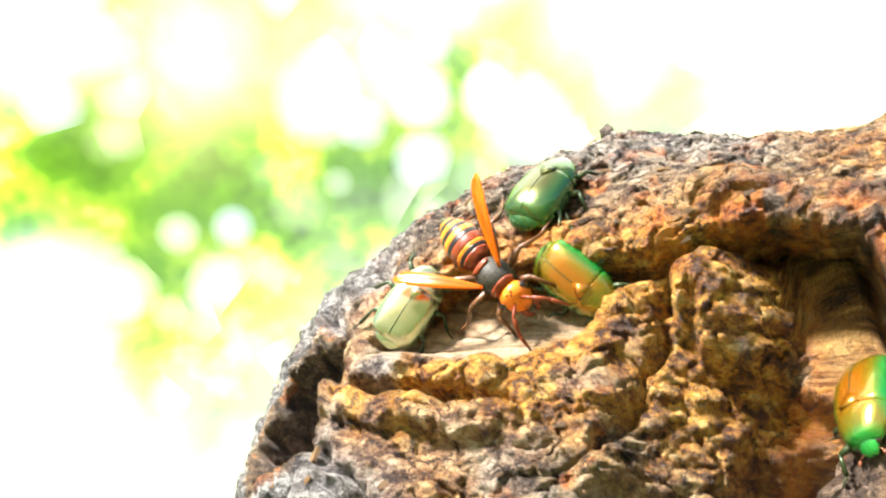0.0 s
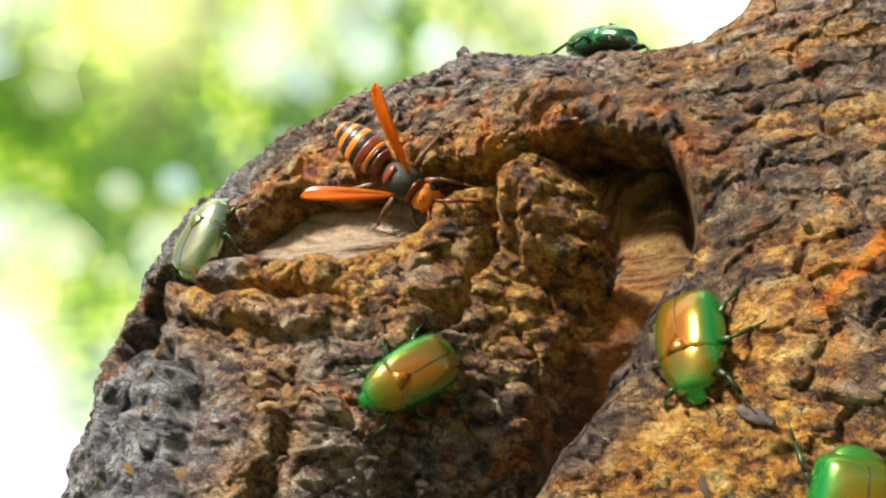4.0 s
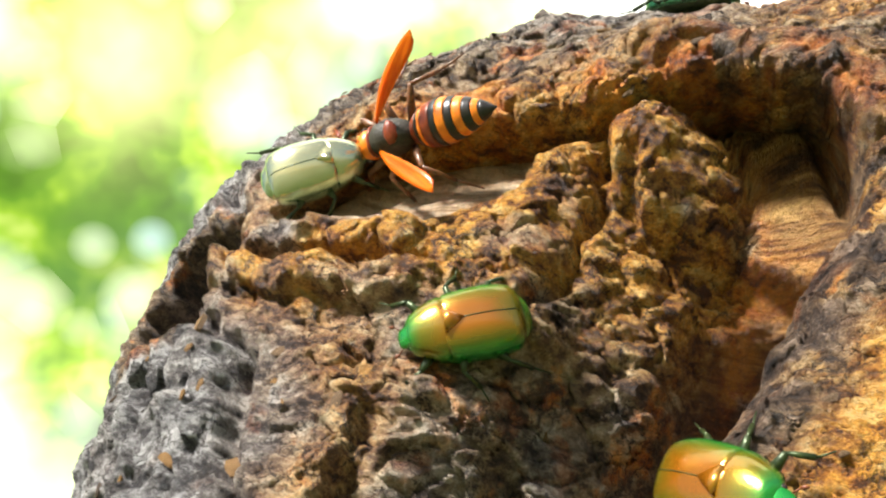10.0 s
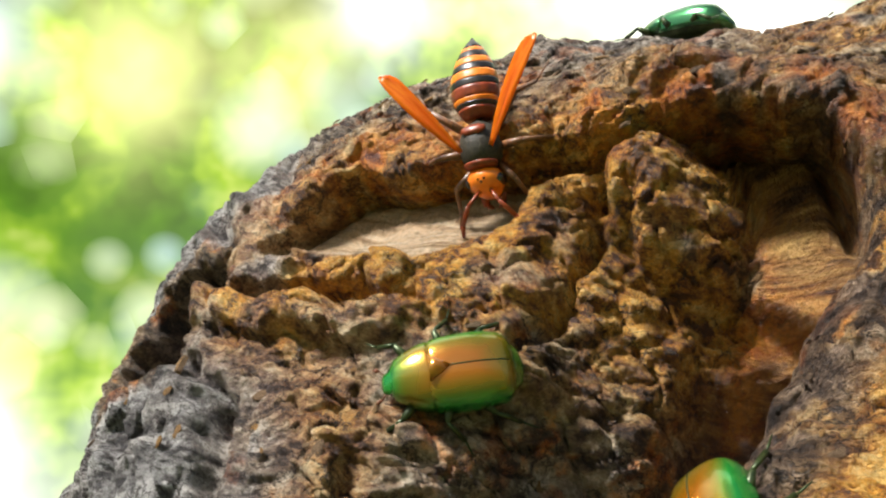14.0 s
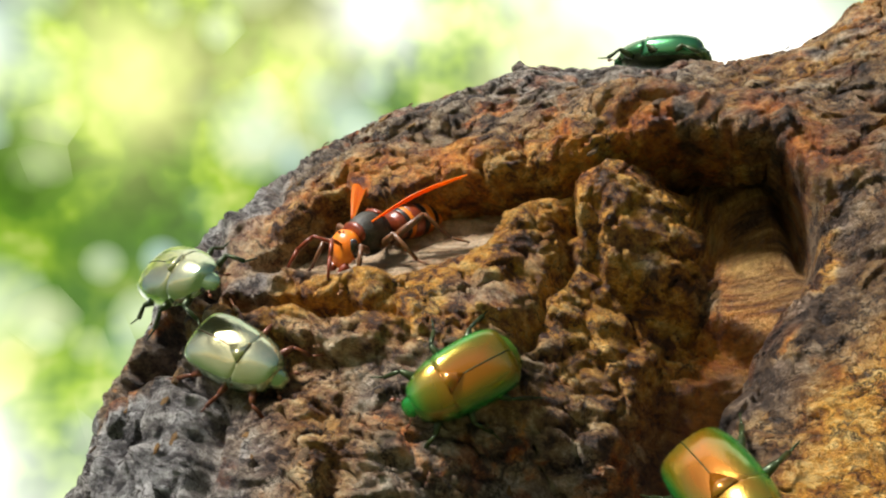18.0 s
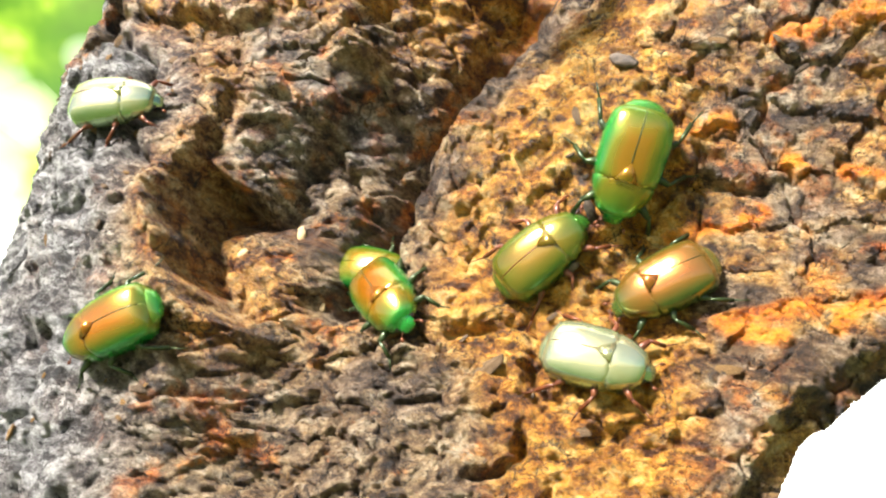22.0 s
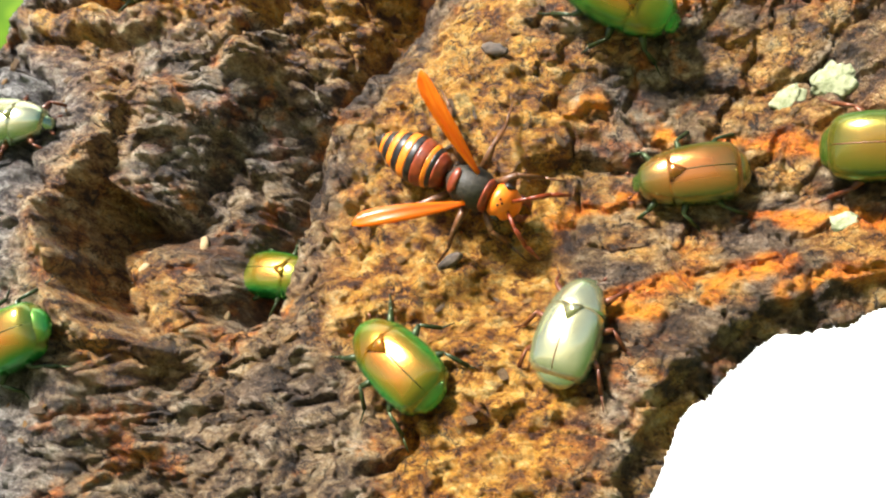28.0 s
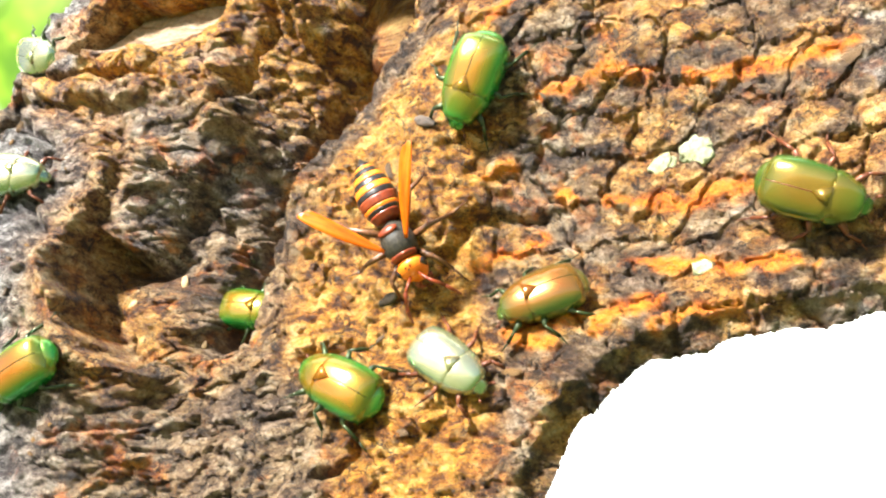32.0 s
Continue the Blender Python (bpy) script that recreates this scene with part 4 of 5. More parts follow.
def build_beetle(label, shell="gold", legs=None, size=1.0, spread=(0, 0, 0)):
    m, lm = SHELLS[shell], legs or LEG_DARK
    ob = tagged(new("beetle"), label, "beetle", "beetles feeding on the trunk")
    for side in (1, -1):
        part("wing_case", shell_half(side), m, ob)
    part("neck_shield", neck_shield(), m, ob)
    ridge = []
    for s in np.linspace(0.2, 0.9, 10):
        top = 0.0058 * (1 - 0.5 * max(0, s - 0.45) ** 2 * 2.2) * (1 - 0.12 * (1 - s) ** 4) * (1 - max(0, (s - 0.84) / 0.17) ** 2) ** 0.5
        ridge.append(Vector((0.0042 - 0.0152 * s, 0, 0.0030 + top)))
    part("suture", tube(ridge, [0.00011] * 10, 6), lm, ob)
    bm = bmesh.new()
    rim = [(0.0040, 0.0022), (0.0040, -0.0022), (0.0018, -0.0010), (0.0004, 0.0), (0.0018, 0.0010)]
    top = [bm.verts.new((x, y, 0.00872 + 0.0001 * (abs(y) < 0.0012))) for x, y in rim]
    bot = [bm.verts.new((x, y, 0.0076)) for x, y in rim]
    bm.faces.new(top)
    bm.faces.new(bot[::-1])
    for i in range(5):
        bm.faces.new((top[i], bot[i], bot[(i + 1) % 5], top[(i + 1) % 5]))
    part("scutellum", bm, m, ob)
    head = part("head", egg([(0.0096, 0.0023, 0.0024, 0.0052), (0.0105, 0.0021, 0.0020, 0.0046), (0.0113, 0.0018, 0.0018, 0.0038), (0.0118, 0.0014, 0.0018, 0.0031), (0.0120, 0.0007, 0.0019, 0.0025)]), m, ob)
    for side in (1, -1):
        part("eye", egg([(0.0101, 0.0002, 0.0037, 0.0041), (0.0104, 0.0006, 0.0033, 0.0046), (0.0109, 0.0007, 0.0032, 0.0047), (0.0114, 0.0002, 0.0037, 0.0041)], 8), EYE_BLACK, head).location = (-0.0006, side * 0.0020, -0.0006)
        part("antenna", insect_leg([(0.0112, side * 0.0015, 0.0028), (0.0122, side * 0.0026, 0.0026), (0.0132, side * 0.0030, 0.0022)], [(0.00012, 0.00012, 0.00012), (0.00022, 0.0004, 0.00015)], 6), LEG_RED, head)
    part("underside", egg([(-0.0112, 0.0012, 0.0026, 0.0040), (-0.0098, 0.0040, 0.0014, 0.0046), (-0.0050, 0.0058, 0.0008, 0.0046), (0.0030, 0.0056, 0.0008, 0.0046), (0.0085, 0.0035, 0.0016, 0.0046), (0.0105, 0.0016, 0.0026, 0.0042)]), lm, ob)
    part("tail_plate", egg([(-0.0122, 0.0010, 0.0022, 0.0034), (-0.0116, 0.0030, 0.0016, 0.0046), (-0.0104, 0.0042, 0.0014, 0.0056), (-0.0096, 0.0044, 0.0016, 0.0058)]), m, ob)
    for side in (1, -1):
        for k, pts in enumerate(BUG_LEGS):
            leg = insect_leg([(x, side * y, z) for x, y, z in pts], [(0.0006, 0.0009, 0.0005), (0.0003, 0.00045, 0.0005), (0.0002, 0.00018, 0.00012)])
            part("leg", leg, lm, ob).rotation_euler = (0, 0, radians(side * spread[k]))
    ob.scale = (size,) * 3
    return ob


AMBER = plain_material("amber_head", (0.75, 0.15, 0.006), (0.88, 0.24, 0.01), 500, 0.35, coat=0.2)
BAND_ORANGE = plain_material("orange_band", (0.65, 0.14, 0.006), (0.85, 0.25, 0.012), 700, 0.35, coat=0.2)
BAND_RED = plain_material("red_brown_band", (0.12, 0.018, 0.005), (0.26, 0.045, 0.01), 700, 0.35)
BLACK = plain_material("black_chitin", (0.006, 0.005, 0.004), (0.02, 0.014, 0.01), 900, 0.35)
FUZZ = plain_material("dark_fuzzy_chitin", (0.012, 0.01, 0.006), (0.045, 0.035, 0.02), 1500, 0.6, relief=0.0003)
HORNET_LEG = plain_material("brown_hornet_leg", (0.05, 0.02, 0.01), (0.22, 0.09, 0.03), 900, 0.4)
WING = wing_material()
HORNET_LEGS = [
    [(0.0062, 0.0020, 0.0040), (0.0105, 0.0058, 0.0070), (0.0140, 0.0072, 0.0020), (0.0180, 0.0085, 0.0003)],
    [(0.0030, 0.0022, 0.0038), (0.0040, 0.0085, 0.0078), (0.0030, 0.0130, 0.0025), (0.0015, 0.0175, 0.0003)],
    [(0.0000, 0.0022, 0.0040), (-0.0050, 0.0085, 0.0090), (-0.0085, 0.0115, 0.0030), (-0.0130, 0.0140, 0.0003)],
]


def build_hornet():
    ob = tagged(new("hornet"), "large orange and black banded hornet with amber wings", "hornet")
    head = part("head", egg([(0.0078, 0.0012, 0.0052, 0.0078), (0.0082, 0.0030, 0.0040, 0.0092), (0.0096, 0.0036, 0.0030, 0.0097), (0.0112, 0.0033, 0.0024, 0.0090), (0.0122, 0.0024, 0.0022, 0.0076), (0.0128, 0.0012, 0.0026, 0.0056)], 18), AMBER, ob, "bright orange head")
    for side in (1, -1):
        e = part("eye", egg([(0.0088, 0.0003, 0.0056, 0.0066), (0.0094, 0.0009, 0.0043, 0.0081), (0.0104, 0.0010, 0.0040, 0.0083), (0.0112, 0.0003, 0.0055, 0.0066)], 10), EYE_BLACK, head)
        e.location = (0, side * 0.0030, 0)
        part("mandible", insect_leg([(0.0118, side * 0.0018, 0.0030), (0.0136, side * 0.0016, 0.0020), (0.0142, side * 0.0004, 0.0014)], [(0.0009, 0.0009, 0.0007), (0.0007, 0.0005, 0.0002)]), BAND_RED, head)
        part("antenna", insect_leg([(0.0118, side * 0.0010, 0.0074), (0.0150, side * 0.0030, 0.0098), (0.0178, side * 0.0052, 0.0076), (0.0205, side * 0.0066, 0.0040)], [(0.00035, 0.0004, 0.00035), (0.0004, 0.0005, 0.00045), (0.00045, 0.00045, 0.00025)]), BAND_RED, head)
    for k, (ex, ey) in enumerate(((0.0107, 0.0), (0.0101, 0.0006), (0.0101, -0.0006))):
        part("ocellus", egg([(ex - 0.00025, 0.0001, 0.0093, 0.0095), (ex, 0.00028, 0.0091, 0.0097), (ex + 0.00025, 0.0001, 0.0093, 0.0095)], 6), EYE_BLACK, head).location = (0, ey, 0)
    thorax = part("thorax", egg([(0.0080, 0.0012, 0.0052, 0.0080), (0.0074, 0.0028, 0.0038, 0.0098), (0.0056, 0.0038, 0.0024, 0.0110), (0.0034, 0.0041, 0.0020, 0.0114), (0.0014, 0.0037, 0.0024, 0.0110), (-0.0006, 0.0028, 0.0034, 0.0096), (-0.0018, 0.0014, 0.0046, 0.0076), (-0.0022, 0.0005, 0.0052, 0.0064)], 18), FUZZ, ob, "dark furry thorax")
    part("collar", egg([(0.0079, 0.0022, 0.0058, 0.0094), (0.0076, 0.0031, 0.0056, 0.0101), (0.0070, 0.0034, 0.0058, 0.0105), (0.0067, 0.0031, 0.0062, 0.0104)], 16), BAND_RED, thorax)
    part("scutellum", egg([(0.0018, 0.0012, 0.0104, 0.0113), (0.0011, 0.0026, 0.0098, 0.0114), (0.0002, 0.0024, 0.0092, 0.0109), (-0.0004, 0.0010, 0.0090, 0.0101)], 12), BAND_RED, thorax)
    part("waist", insect_leg([(-0.0018, 0, 0.0058), (-0.0030, 0, 0.0058)], [(0.0006, 0.0006, 0.0008)]), BLACK, ob)
    # abdomen: rings of colour from the waist to the tip
    def girth(s):
        w = 0.0056 * (math.sin(math.pi * min(1, s * 0.92 + 0.1)) ** 0.62) * (1 - 0.35 * s)
        x, z = -0.0026 - 0.0180 * s, 0.0060 - 0.0026 * s * s
        return x, max(w, 0.0002), z - max(w, 0.0002) * 0.86, z + max(w, 0.0002) * 0.86
    cuts = [(0.0, 0.10, BAND_RED), (0.10, 0.15, BLACK), (0.15, 0.20, BAND_ORANGE), (0.20, 0.33, BAND_RED), (0.33, 0.41, BLACK), (0.41, 0.51, BAND_ORANGE),
            (0.51, 0.60, BLACK), (0.60, 0.69, BAND_ORANGE), (0.69, 0.78, BLACK), (0.78, 0.84, BAND_ORANGE), (0.84, 1.0, BLACK)]
    for a, b, m in cuts:
        st = []
        for q in np.linspace(0, 1, 5):
            x, w, z0, z1 = girth(a + (b - a) * q)
            e = 1 + 0.012 * q
            c = (z0 + z1) / 2
            st.append((x, w * e, c + (z0 - c) * e, c + (z1 - c) * e))
        part("abdomen_band", egg(st, 18), m, ob)
    for side in (1, -1):
        wing = part("wing", wing_mesh(), WING, ob, "narrow folded amber wing")
        wing.matrix_local = Matrix.Translation((0.0044, side * 0.0030, 0.0098)) @ Matrix.Rotation(radians(-side * 38), 4, "Z") @ Matrix.Rotation(radians(16), 4, "Y") @ Matrix.Rotation(radians(side * 20), 4, "X") @ Matrix.Diagonal((1, side, 1, 1))
        for k, pts in enumerate(HORNET_LEGS):
            part("leg", insect_leg([(x, side * y, z) for x, y, z in pts], [(0.0007, 0.0009, 0.0006), (0.0005, 0.0005, 0.0004), (0.0003, 0.00028, 0.00016)]), HORNET_LEG, ob)
    return ob


def wing_mesh():
    """A long narrow wing folded along its length, stretching backwards."""
    bm = bmesh.new()
    n = 16
    rows = []
    for i in range(n + 1):
        s = i / n
        x = -0.0215 * s
        front = 0.0004 + 0.0011 * math.sin(math.pi * min(1, s * 1.05)) + 0.0003 * s
        back = -(0.0003 + 0.0030 * s ** 1.1 * (1 - 0.25 * s)) * (max(0.02, 1 - max(0, (s - 0.8) / 0.2) ** 2) ** 0.5)
        front *= max(0.02, 1 - max(0, (s - 0.86) / 0.14) ** 2) ** 0.5
        z = 0.0012 * math.sin(math.pi * s)
        fold = 0.0005 * math.sin(math.pi * s)
        rows.append([(x, front, z), (x, front * 0.3, z + 0.0002), (x, back * 0.5, z - fold), (x, back, z + 0.0003)])
    top = [[bm.verts.new((x, y, z + 0.00006)) for x, y, z in r] for r in rows]
    bot = [[bm.verts.new((x, y, z - 0.00006)) for x, y, z in r] for r in rows]
    for i in range(n):
        for j in range(3):
            bm.faces.new((top[i][j], top[i][j + 1], top[i + 1][j + 1], top[i + 1][j]))
            bm.faces.new((bot[i][j], bot[i + 1][j], bot[i + 1][j + 1], bot[i][j + 1]))
        for j in (0, 3):
            bm.faces.new((top[i][j], top[i + 1][j], bot[i + 1][j], bot[i][j]))
    for i in (0, n):
        for j in range(3):
            bm.faces.new((top[i][j], top[i][j + 1], bot[i][j + 1], bot[i][j]))
    return bm


RIM_BEETLE = build_beetle("green beetle with gold and painted pale sky sheen on the trunk's edge", "pale", size=0.95)
LEFT_BEETLE = build_beetle("green beetle with painted pale silvery sky sheen on grey bark", "pale", LEG_RED, 0.95)
TOP_BEETLE = build_beetle("dark green beetle on top of the trunk", "dark")
MIDDLE_BEETLE = build_beetle("green and orange metallic beetle below the hollow", "gold", size=0.95)
WANDERING_BEETLE = build_beetle("lime green beetle with orange back on golden bark", "gold", size=0.96)
CLIMBING_BEETLE = build_beetle("bright green beetle with golden wing cases", "lime")
YELLOW_BEETLE = build_beetle("olive yellow beetle on golden bark", "olive", LEG_RED, 0.92)
BRONZE_BEETLE = build_beetle("rosy bronze beetle on cracked bark", "rosy", size=0.88)
PALE_BEETLE = build_beetle("silvery pale green beetle near the fork", "pale", LEG_RED, 0.88)
HIDDEN_BEETLE = build_beetle("green beetle half hidden deep in the crevice", "lime", size=0.85)
HORNET = build_hornet()


def crawl(thing, rows):
    walk(thing, [(r[0], stand(*r[1:])) for r in rows])


def motions():
    crawl(HORNET, [
        (0, -5.34, 6.03, 312, 0, 16), (0.5, -6.04, 6.35, 262, 0, 17), (0.75, -5.36, 6.48, 311, 0, 17), (1, -4.68, 6.61, 361, 0, 18), (1.5, -4.72,
        7.26, 373, 0, 10), (2, -1.86, 7.73, 337, 0, 2), (2.5, -2.48, 6.31, 295, 0, 1), (4.5, -3.93, 6.3, 317, 0, -4), (5, -3.93, 6.4, 313, 0, -5), (6,
        -3.88, 6.37, 323), (6.5, -3.37, 6.44, 312, 0, 3), (7, -3.27, 6.25, 294, 0, 7), (8, -3.29, 6.41, 296, 0, 3), (9, -3.69, 6.45, 293, 0, 1),
        (9.25, -4.21, 6.53, 236, 0, -5), (9.5, -4.73, 6.61, 179, 0, -11), (10, -5.28, 6.06, 187, 0, -23), (10.5, -5.79, 6.3, 220, 0, -11), (11, -7.06,
        6.16, 213), (11.5, -6.82, 6.61, 248, 0, 5), (11.75, -6.21, 6.47, 291, 0, 7), (12, -5.6, 6.33, 333, 0, 9), (12.5, -4.68, 6.31, 325, 0, 5), (13,
        -4.15, 6.6, 290), (14, -3.74, 6.51, 275), (15, -3.69, 6.48, 286), (15.5, -3.71, 6.38, 286, 0, 2), (17.5, -5.42, 6.01, 246, 0, 11), (18, -5.53,
        4.72, 247, 0, 13), (18.5, -4.56, 4.39, 291, 0, 7), (19, -3.64, 1.04, 291, 0, 1), (19.3, -2.71, 0.79, 335, 0, 2), (19.5, -1.97, 1.7, 363, 0,
        3), (20, -1.45, 2.09, 358, 0, 5), (20.5, -1.24, 2.33, 332, 0, -11), (21, -1.47, -0.68, 337, 0, -27), (21.67, -0.11, 5.63, 377, 4), (22.13,
        -0.38, 5.16, 328, 4), (22.6, -0.66, 4.69, 279, 4), (22.8, -2.86, 2.48, 278, 1.5, -1), (23, -3.19, -0.04, 275, 0.4, 2), (23.1, -3.3, -0.68,
        205, 0.2, 3), (23.2, -3.38, -1.43, 159, 0, 5), (23.6, -3.61, -1.09, 233, 0, 11), (23.8, -3.61, -1.2, 274, 0, 6), (24, -3.6, -1.31, 315, 0, 1),
        (24.5, -2.14, -0.31, 348, 0, 5), (26.5, 2.54, -2.33, 295, 0, 21), (27, 1.76, -3.09, 273, 0, 25), (27.3, 2.42, -2.12, 338, 0, 19), (27.5, 2.93,
        -2.31, 347, 0, 15), (28, 3.22, -2.36, 328, 0, 6), (28.4, 3.23, -2.67, 320, 0, 8), (29, 3.31, -2.43, 326, 0, 12), (30, 3.29, -2.37, 325, 0,
        10), (31, 3.2, -2.47, 321, 0, 9), (31.6, 3.43, -2.36, 306, 0, 10), (32, 3.21, -2.39, 297, 0, 11)])
    crawl(RIM_BEETLE, [
        (0, -7.52, 5.27, 65), (0.5, -8.42, 4.62, 81), (1, -8.21, 4.56, 83), (2, -8.24, 4.46, 84), (4.5, -8.74, 4.56, 71), (4.6, -8.08, 4.27, 86), (5,
        -8.16, 4.3, 80), (5.6, -7.98, 4.11, 93), (6, -8.09, 4.36, 81), (6.5, -7.98, 4.81, 67), (7, -7.8, 5.04, 35), (7.5, -7.5, 5.18, 36), (8.5, -7.6,
        5.31, 26), (9, -7.63, 5.41, 32), (9.6, -7.8, 5.19, 25), (10, -7.6, 5.22, 23, 0.23), (10.3, -7.41, 5.2, 24, 0.4), (11, -8.04, 3.23, 5, 0.9),
        (11.6, -12.44, 6.79, -2, -0.6), (12, -12.55, 6.95, -9, -1.2), (14, -12.6, 6.76, -4, -1.2), (14.4, -8.94, 4, 14, -0.2), (15, -7.74, 2.77, 26,
        0.9), (17, -7.69, 2.5, 16, 0.9), (17.5, -9.03, 3.99, -14, 0.9), (18, -8.15, 2.6, -20, 0.9), (18.7, -8.35, 3.12, -25, 0.9), (19, -7.9, 2.51,
        -7, 0.9), (19.5, -7.6, 3.36, -8, 0.9), (20, -6.68, 3.2, -4, 0.4), (21, -6.46, 5.59, 18), (23, -4.8, 5.99, -8), (23.6, -4.84, 6.01, 10), (24,
        -4.72, 6.07, 12), (25, -4.75, 6.09, -8), (29.4, -7.17, 2.46, -2), (30, -9.37, 4.51, -16), (31, -9.88, 4.6, -17), (32, -9.68, 4.64, -16)])
    crawl(LEFT_BEETLE, [
        (0, -14.6, 1, 300, -2.5), (15.5, -14.6, 1, 300, -2.5), (16.3, -12.9, 2.6, 330, -0.3), (17.5, -6.79, 2.8, 323), (18, -7.35, 1.6, 336), (18.5,
        -7.04, 0.05, 345), (19, -7.23, -1.1, 373), (20, -7.31, -1.2, 374), (21, -7.43, -1.07, 374), (22, -7.59, -0.97, 371), (24, -7.42, -0.83, 369),
        (27, -7.51, -0.91, 370), (28, -7.68, -0.87, 364), (30, -7.82, -0.88, 357), (31, -7.89, -0.73, 363), (32, -7.86, -0.71, 361)])
    crawl(TOP_BEETLE, [
        (0, -4.37, 7.91, 70), (0.5, -1.62, 8.39, 60), (0.75, -0.71, 9.69, -7, 0.1), (1, 0.21, 10.99, -75, 0.15), (2, 0.21, 11.15, -73, 0.15), (9,
        -0.02, 10.9, -50, 0.15), (11, -0.13, 11.09, -48, 0.15), (12, -0.12, 11.1, -55, 0.15), (12.8, -0.27, 11.22, 5, 0.15), (13.1, -0.32, 11.24, 78,
        0.3), (13.4, -0.36, 11.25, 151, 0.3), (14, -0.34, 11.3, 139, 0.3), (15, -0.2, 11.26, 179, 0.3), (18, -0.19, 11.24, 174, 0.3), (19, -0.35,
        11.37, 201, 0.3), (32, 0.2, 10, 175, 0.3)])
    crawl(MIDDLE_BEETLE, [
        (0, -3.49, 5.94, 311), (0.5, -3.4, 6, 320), (1, -3.53, 5.9, 330), (1.5, -2.86, 5.97, 274), (2, -2.05, 6.59, 251), (2.5, -2.95, 4.72, 265),
        (4.5, -3.09, 0.99, 205), (5, -3.25, 1.04, 215), (5.5, -3.67, 1.3, 198), (6, -3.84, 1.33, 196), (7, -3.82, 1.32, 197), (8, -3.83, 1.38, 198),
        (9, -3.8, 1.35, 199), (10, -3.77, 1.34, 197), (11, -3.78, 1.35, 195), (12, -3.76, 1.34, 197), (13, -3.78, 1.24, 198), (14, -3.78, 1.28, 194),
        (15, -3.78, 1.32, 194), (15.5, -3.77, 1.31, 193), (17.5, -3.26, 1.64, 211), (18, -3.29, 1.53, 214), (18.5, -3.32, 1.87, 235), (19, -3.13,
        -1.1, 238), (19.5, -4.59, -2.62, 220), (20, -4.88, -4.41, 218), (20.5, -4.88, -4.54, 219), (21.5, -5.46, -6.09, 202), (22, -5.46, -6.21, 207),
        (24, -5.3, -6.18, 212), (27, -5.62, -6.1, 203), (32, -5.52, -6.11, 209)])
    crawl(WANDERING_BEETLE, [
        (0, 2.3, 2.86, 284), (0.5, 1.69, 1.94, 292), (1, 1.08, 1.23, 276), (1.5, 1.43, 1.11, 295), (2, 2.07, 1.38, 277), (4.5, 3.16, 1.29, 280), (5,
        3.63, -0.44, 282), (5.5, 3.41, -0.99, 307), (6, 3.18, -1.07, 294), (6.5, 2.07, 0.87, 284), (7, 0.92, 2.11, 291), (7.4, 1.02, 2.17, 316), (7.5,
        0.97, 2.05, 331), (7.6, 0.88, 1.93, 356), (8, 1.29, -0.47, 315), (8.5, 2.11, -0.47, 355), (9, 2.12, -0.42, 359), (9.6, 2.09, -0.46, 347), (10,
        0.54, -1.33, 340), (10.5, 0.19, -1.6, 320), (11.2, 0.72, -1.4, 312), (11.5, 0.62, -1.28, 311), (12, 0.96, -1.05, 335), (12.5, 1.28, -0.73,
        296), (13, 0.65, -0.48, 308), (13.4, 0.71, -0.71, 302), (13.7, 0.66, -0.98, 302), (14, 0.57, -1.13, 297), (15.5, -0.01, -0.89, 303), (17.5,
        1.19, 0.03, 309), (18, 1.29, -0.62, 308), (18.5, 1.53, -0.8, 312), (19, 1.37, -0.88, 278), (19.5, 1.28, -0.85, 297), (20, 1.59, -0.94, 297),
        (20.5, 0.84, -1.17, 253), (21, -0.85, -2.77, 235), (21.5, -1.58, -3.69, 277), (22, -0.67, -4.64, 319), (22.3, -0.58, -3.95, 340), (22.6, 0.02,
        -4.19, 340), (22.75, 0.2, -4.42, 410), (22.9, 0.43, -4.62, 477), (23, 0.69, -4.97, 528), (23.33, 0.74, -5.04, 585), (23.67, 0.79, -5.1, 643),
        (24, 0.83, -5.17, 700), (24.33, 0.77, -5.14, 643), (24.67, 0.71, -5.1, 585), (25, 0.65, -5.07, 528), (26.5, 2.16, -6.06, 505), (27, 2.08,
        -5.99, 495), (28, 2.13, -6.03, 500), (29, 2.25, -5.99, 500), (30, 2.23, -5.94, 498), (31, 2.27, -5.98, 498), (32, 2.04, -6.02, 516)])
    crawl(CLIMBING_BEETLE, [
        (0, 2.57, -0.95, 255), (4, 4.98, -1.34, 264), (4.5, 4.32, -1.3, 262), (5, 4.42, -1.68, 234), (5.5, 5.71, -1.24, 224), (6, 5.72, -0.51, 184),
        (6.5, 3.92, -0.42, 158), (7, 2.95, -0.13, 162), (7.5, 4.27, -0.52, 188), (8, 4.26, -0.59, 243), (8.5, 4.02, -0.69, 238), (9.3, 5.4, -2, 260),
        (18.5, 5.2, -2.6, 255), (19.5, 3.27, -1.94, 260), (20, 3.85, -1.86, 258), (21, 3.94, -1.84, 258), (22, 4, -1.85, 261), (24, 4.07, -1.67, 259),
        (24.5, 4.09, -1.68, 265), (26.5, 4.87, -1.22, 269), (27, 5.66, -0.2, 323), (27.5, 6.15, 0.21, 352), (28, 6.35, 0.9, 321), (28.4, 7.16, 0.99,
        317), (29, 7.14, 1.07, 268), (29.6, 7.48, 1.32, 240), (30, 6.71, 1.02, 208), (30.3, 5.57, 0.41, 203), (30.6, 5.19, 0.85, 191), (31, 5.88, 1,
        204), (31.4, 4.58, 1.32, 187), (31.7, 4.32, 1.47, 194), (32, 5.08, 0.93, 248)])
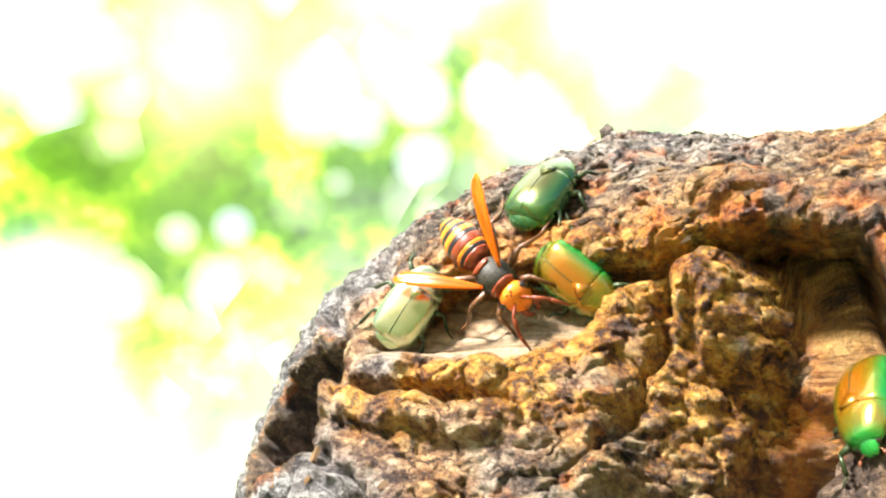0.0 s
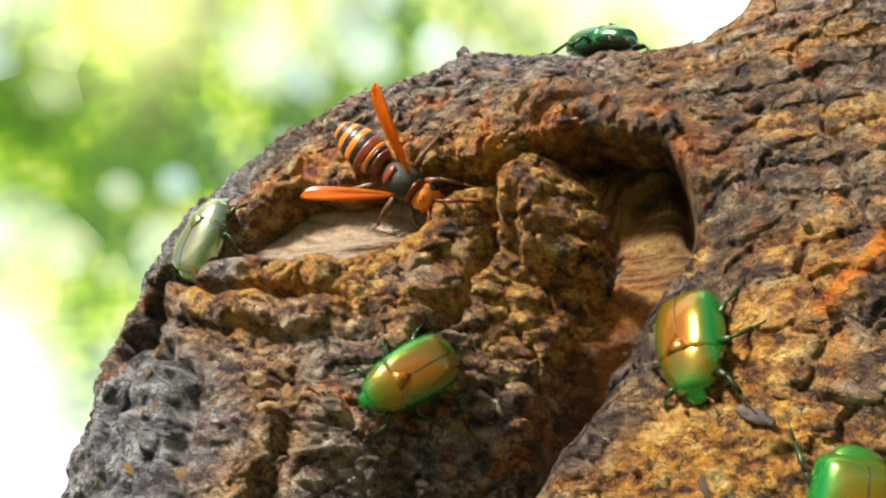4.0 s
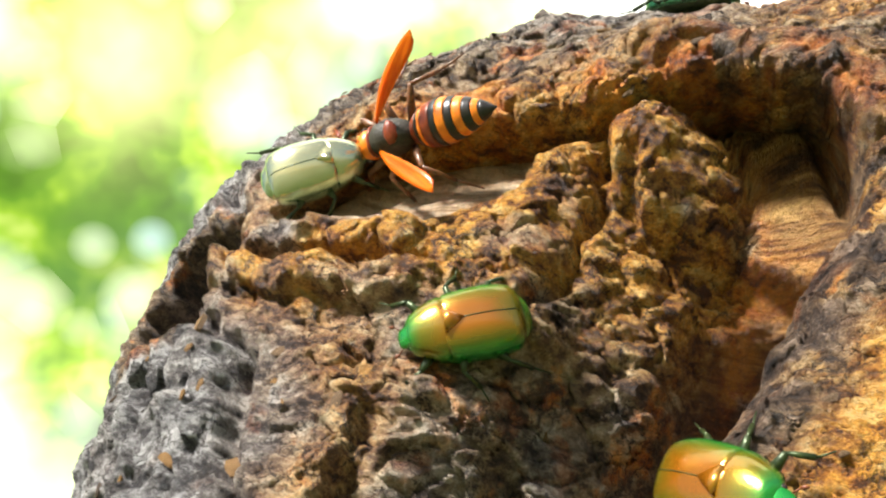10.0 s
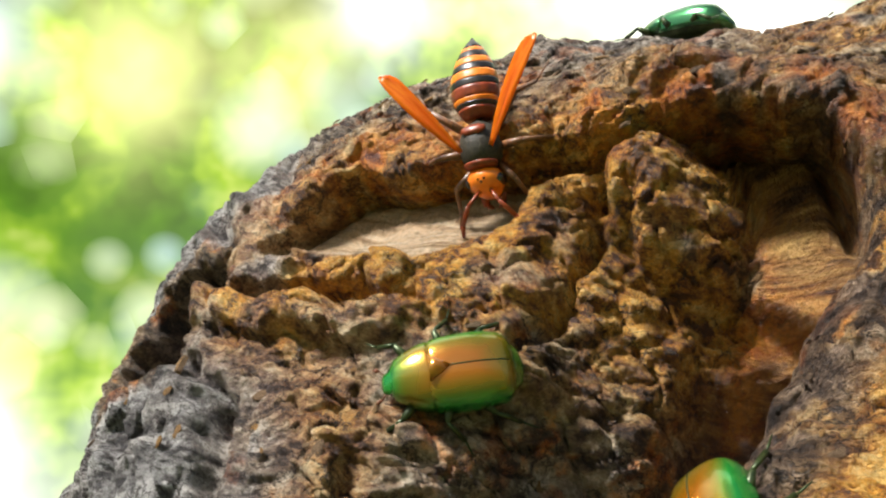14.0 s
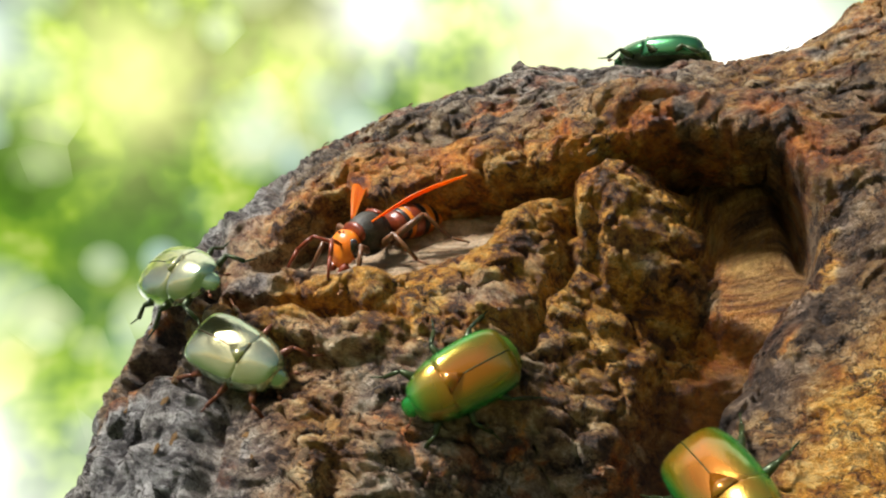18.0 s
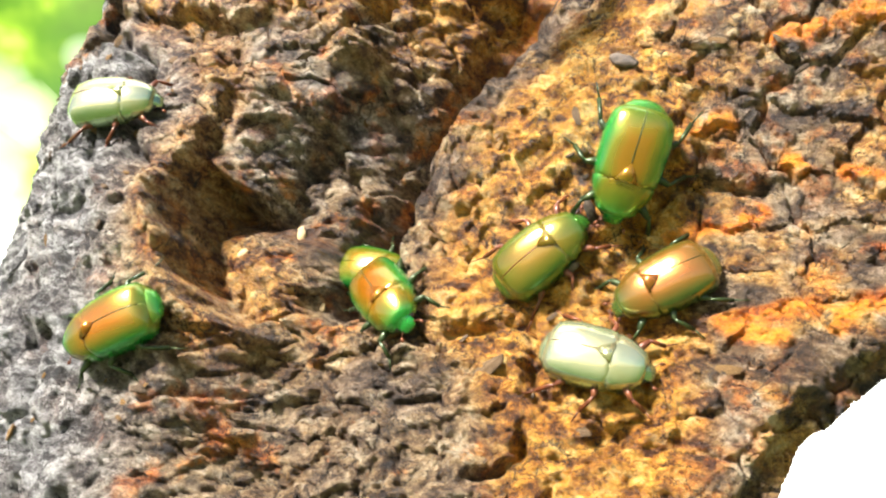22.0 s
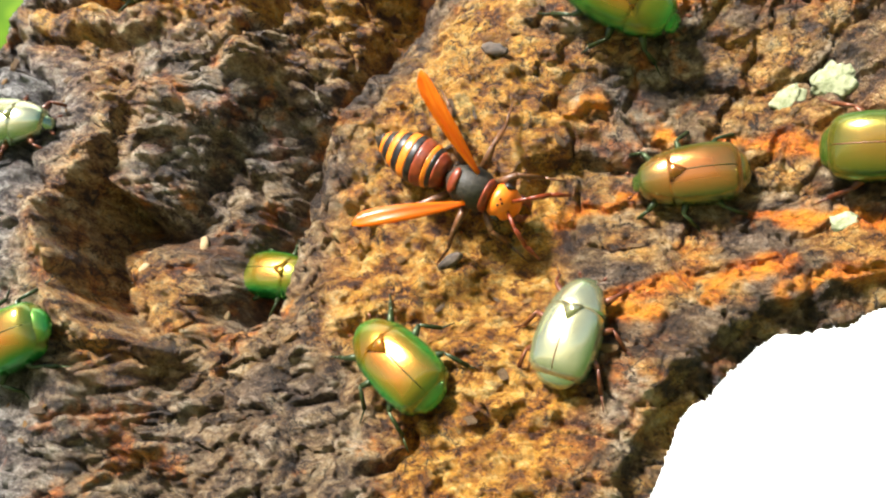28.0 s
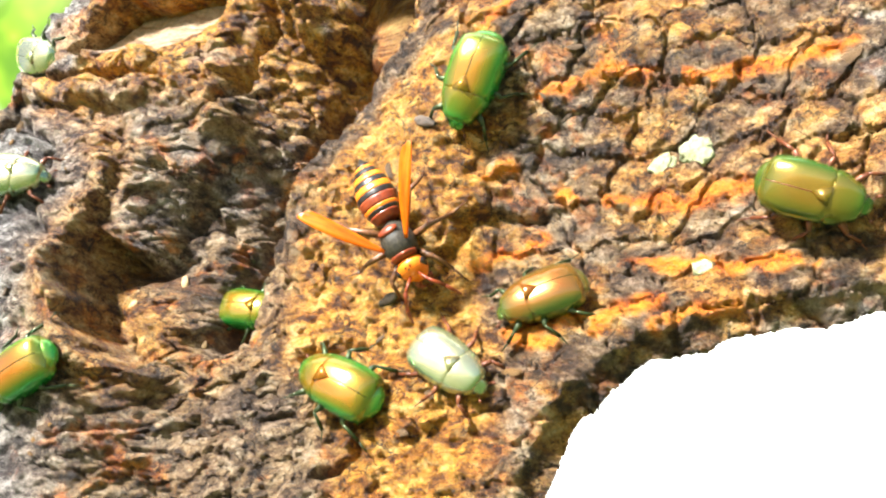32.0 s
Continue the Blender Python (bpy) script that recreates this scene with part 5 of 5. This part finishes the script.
    crawl(YELLOW_BEETLE, [
        (0, 1.98, -4.14, 201), (6, 1.52, -3.61, 205), (18, 1.98, -4.14, 201), (19.33, 2.54, -3.34, 150), (19.66, 2.57, -3.34, 96), (20, 2.6, -3.33,
        42), (20.67, 2.42, -3.38, 99), (21, 2.39, -3.44, 45), (22, 2.47, -3.6, 42), (24, 2.76, -3.57, 51), (25.5, 2.32, -3.8, 49), (26.5, 2.97, -3.53,
        -1), (27, 4.55, -3.61, -16), (27.3, 6.99, -2.17, 12), (27.4, 8.21, -2.57, 10), (27.7, 9.79, -2.2, -3), (28.4, 11.62, -2.42, -9), (29, 11.87,
        -2.36, -18), (30, 12.15, -2.32, -21), (31, 12.07, -2.25, -21), (32, 12.11, -2.17, -24)])
    crawl(BRONZE_BEETLE, [
        (0, 5.18, -4.28, 201), (6, 5.08, -3.88, 201), (18, 5.18, -4.28, 201), (22, 4.78, -4.16, 212), (23, 4.69, -4.38, 211), (24, 5.34, -4.28, 193),
        (26.5, 5.4, -5.1, 186), (26.9, 4.85, -4.44, 186), (27.2, 5.44, -3.83, 199), (27.3, 5.09, -3.17, 217), (27.4, 5.41, -3.05, 205), (27.6, 6.12,
        -2.54, 184), (28, 7.37, -2.3, 184), (28.4, 7.29, -2.3, 186), (29, 7.83, -2.11, 194), (30, 7.72, -2.12, 196), (30.6, 6.56, -2.64, 205), (31,
        6.2, -4, 204), (32, 6.53, -4.08, 204)])
    crawl(PALE_BEETLE, [
        (0, 4.03, -6.03, 345), (22, 3.7, -5.75, 349), (24, 4.1, -5.52, 347), (24.8, 3.96, -5.55, 345), (25.65, 3.95, -6.84, 299), (26.5, 4.29, -7.79,
        252), (26.7, 4.04, -7.16, 241), (26.85, 4.69, -6.67, 166), (27, 5.35, -6.19, 91), (27.4, 5.55, -5.23, 97), (27.6, 5.21, -5.13, 91), (28, 5.37,
        -5.42, 74), (28.4, 5.18, -6.05, 103), (28.6, 5.15, -5.78, 162), (28.8, 4.73, -5.67, 231), (29, 4.32, -5.55, 299), (30, 4.29, -5.37, 299), (31,
        4.31, -5.53, 326), (31.4, 4.79, -5.52, 321), (32, 4.55, -5.55, 326)])
    crawl(HIDDEN_BEETLE, [
        (0, -1.75, -3.5, -8, -0.43), (32, -1.75, -3.5, -8, -0.43)])


motions()
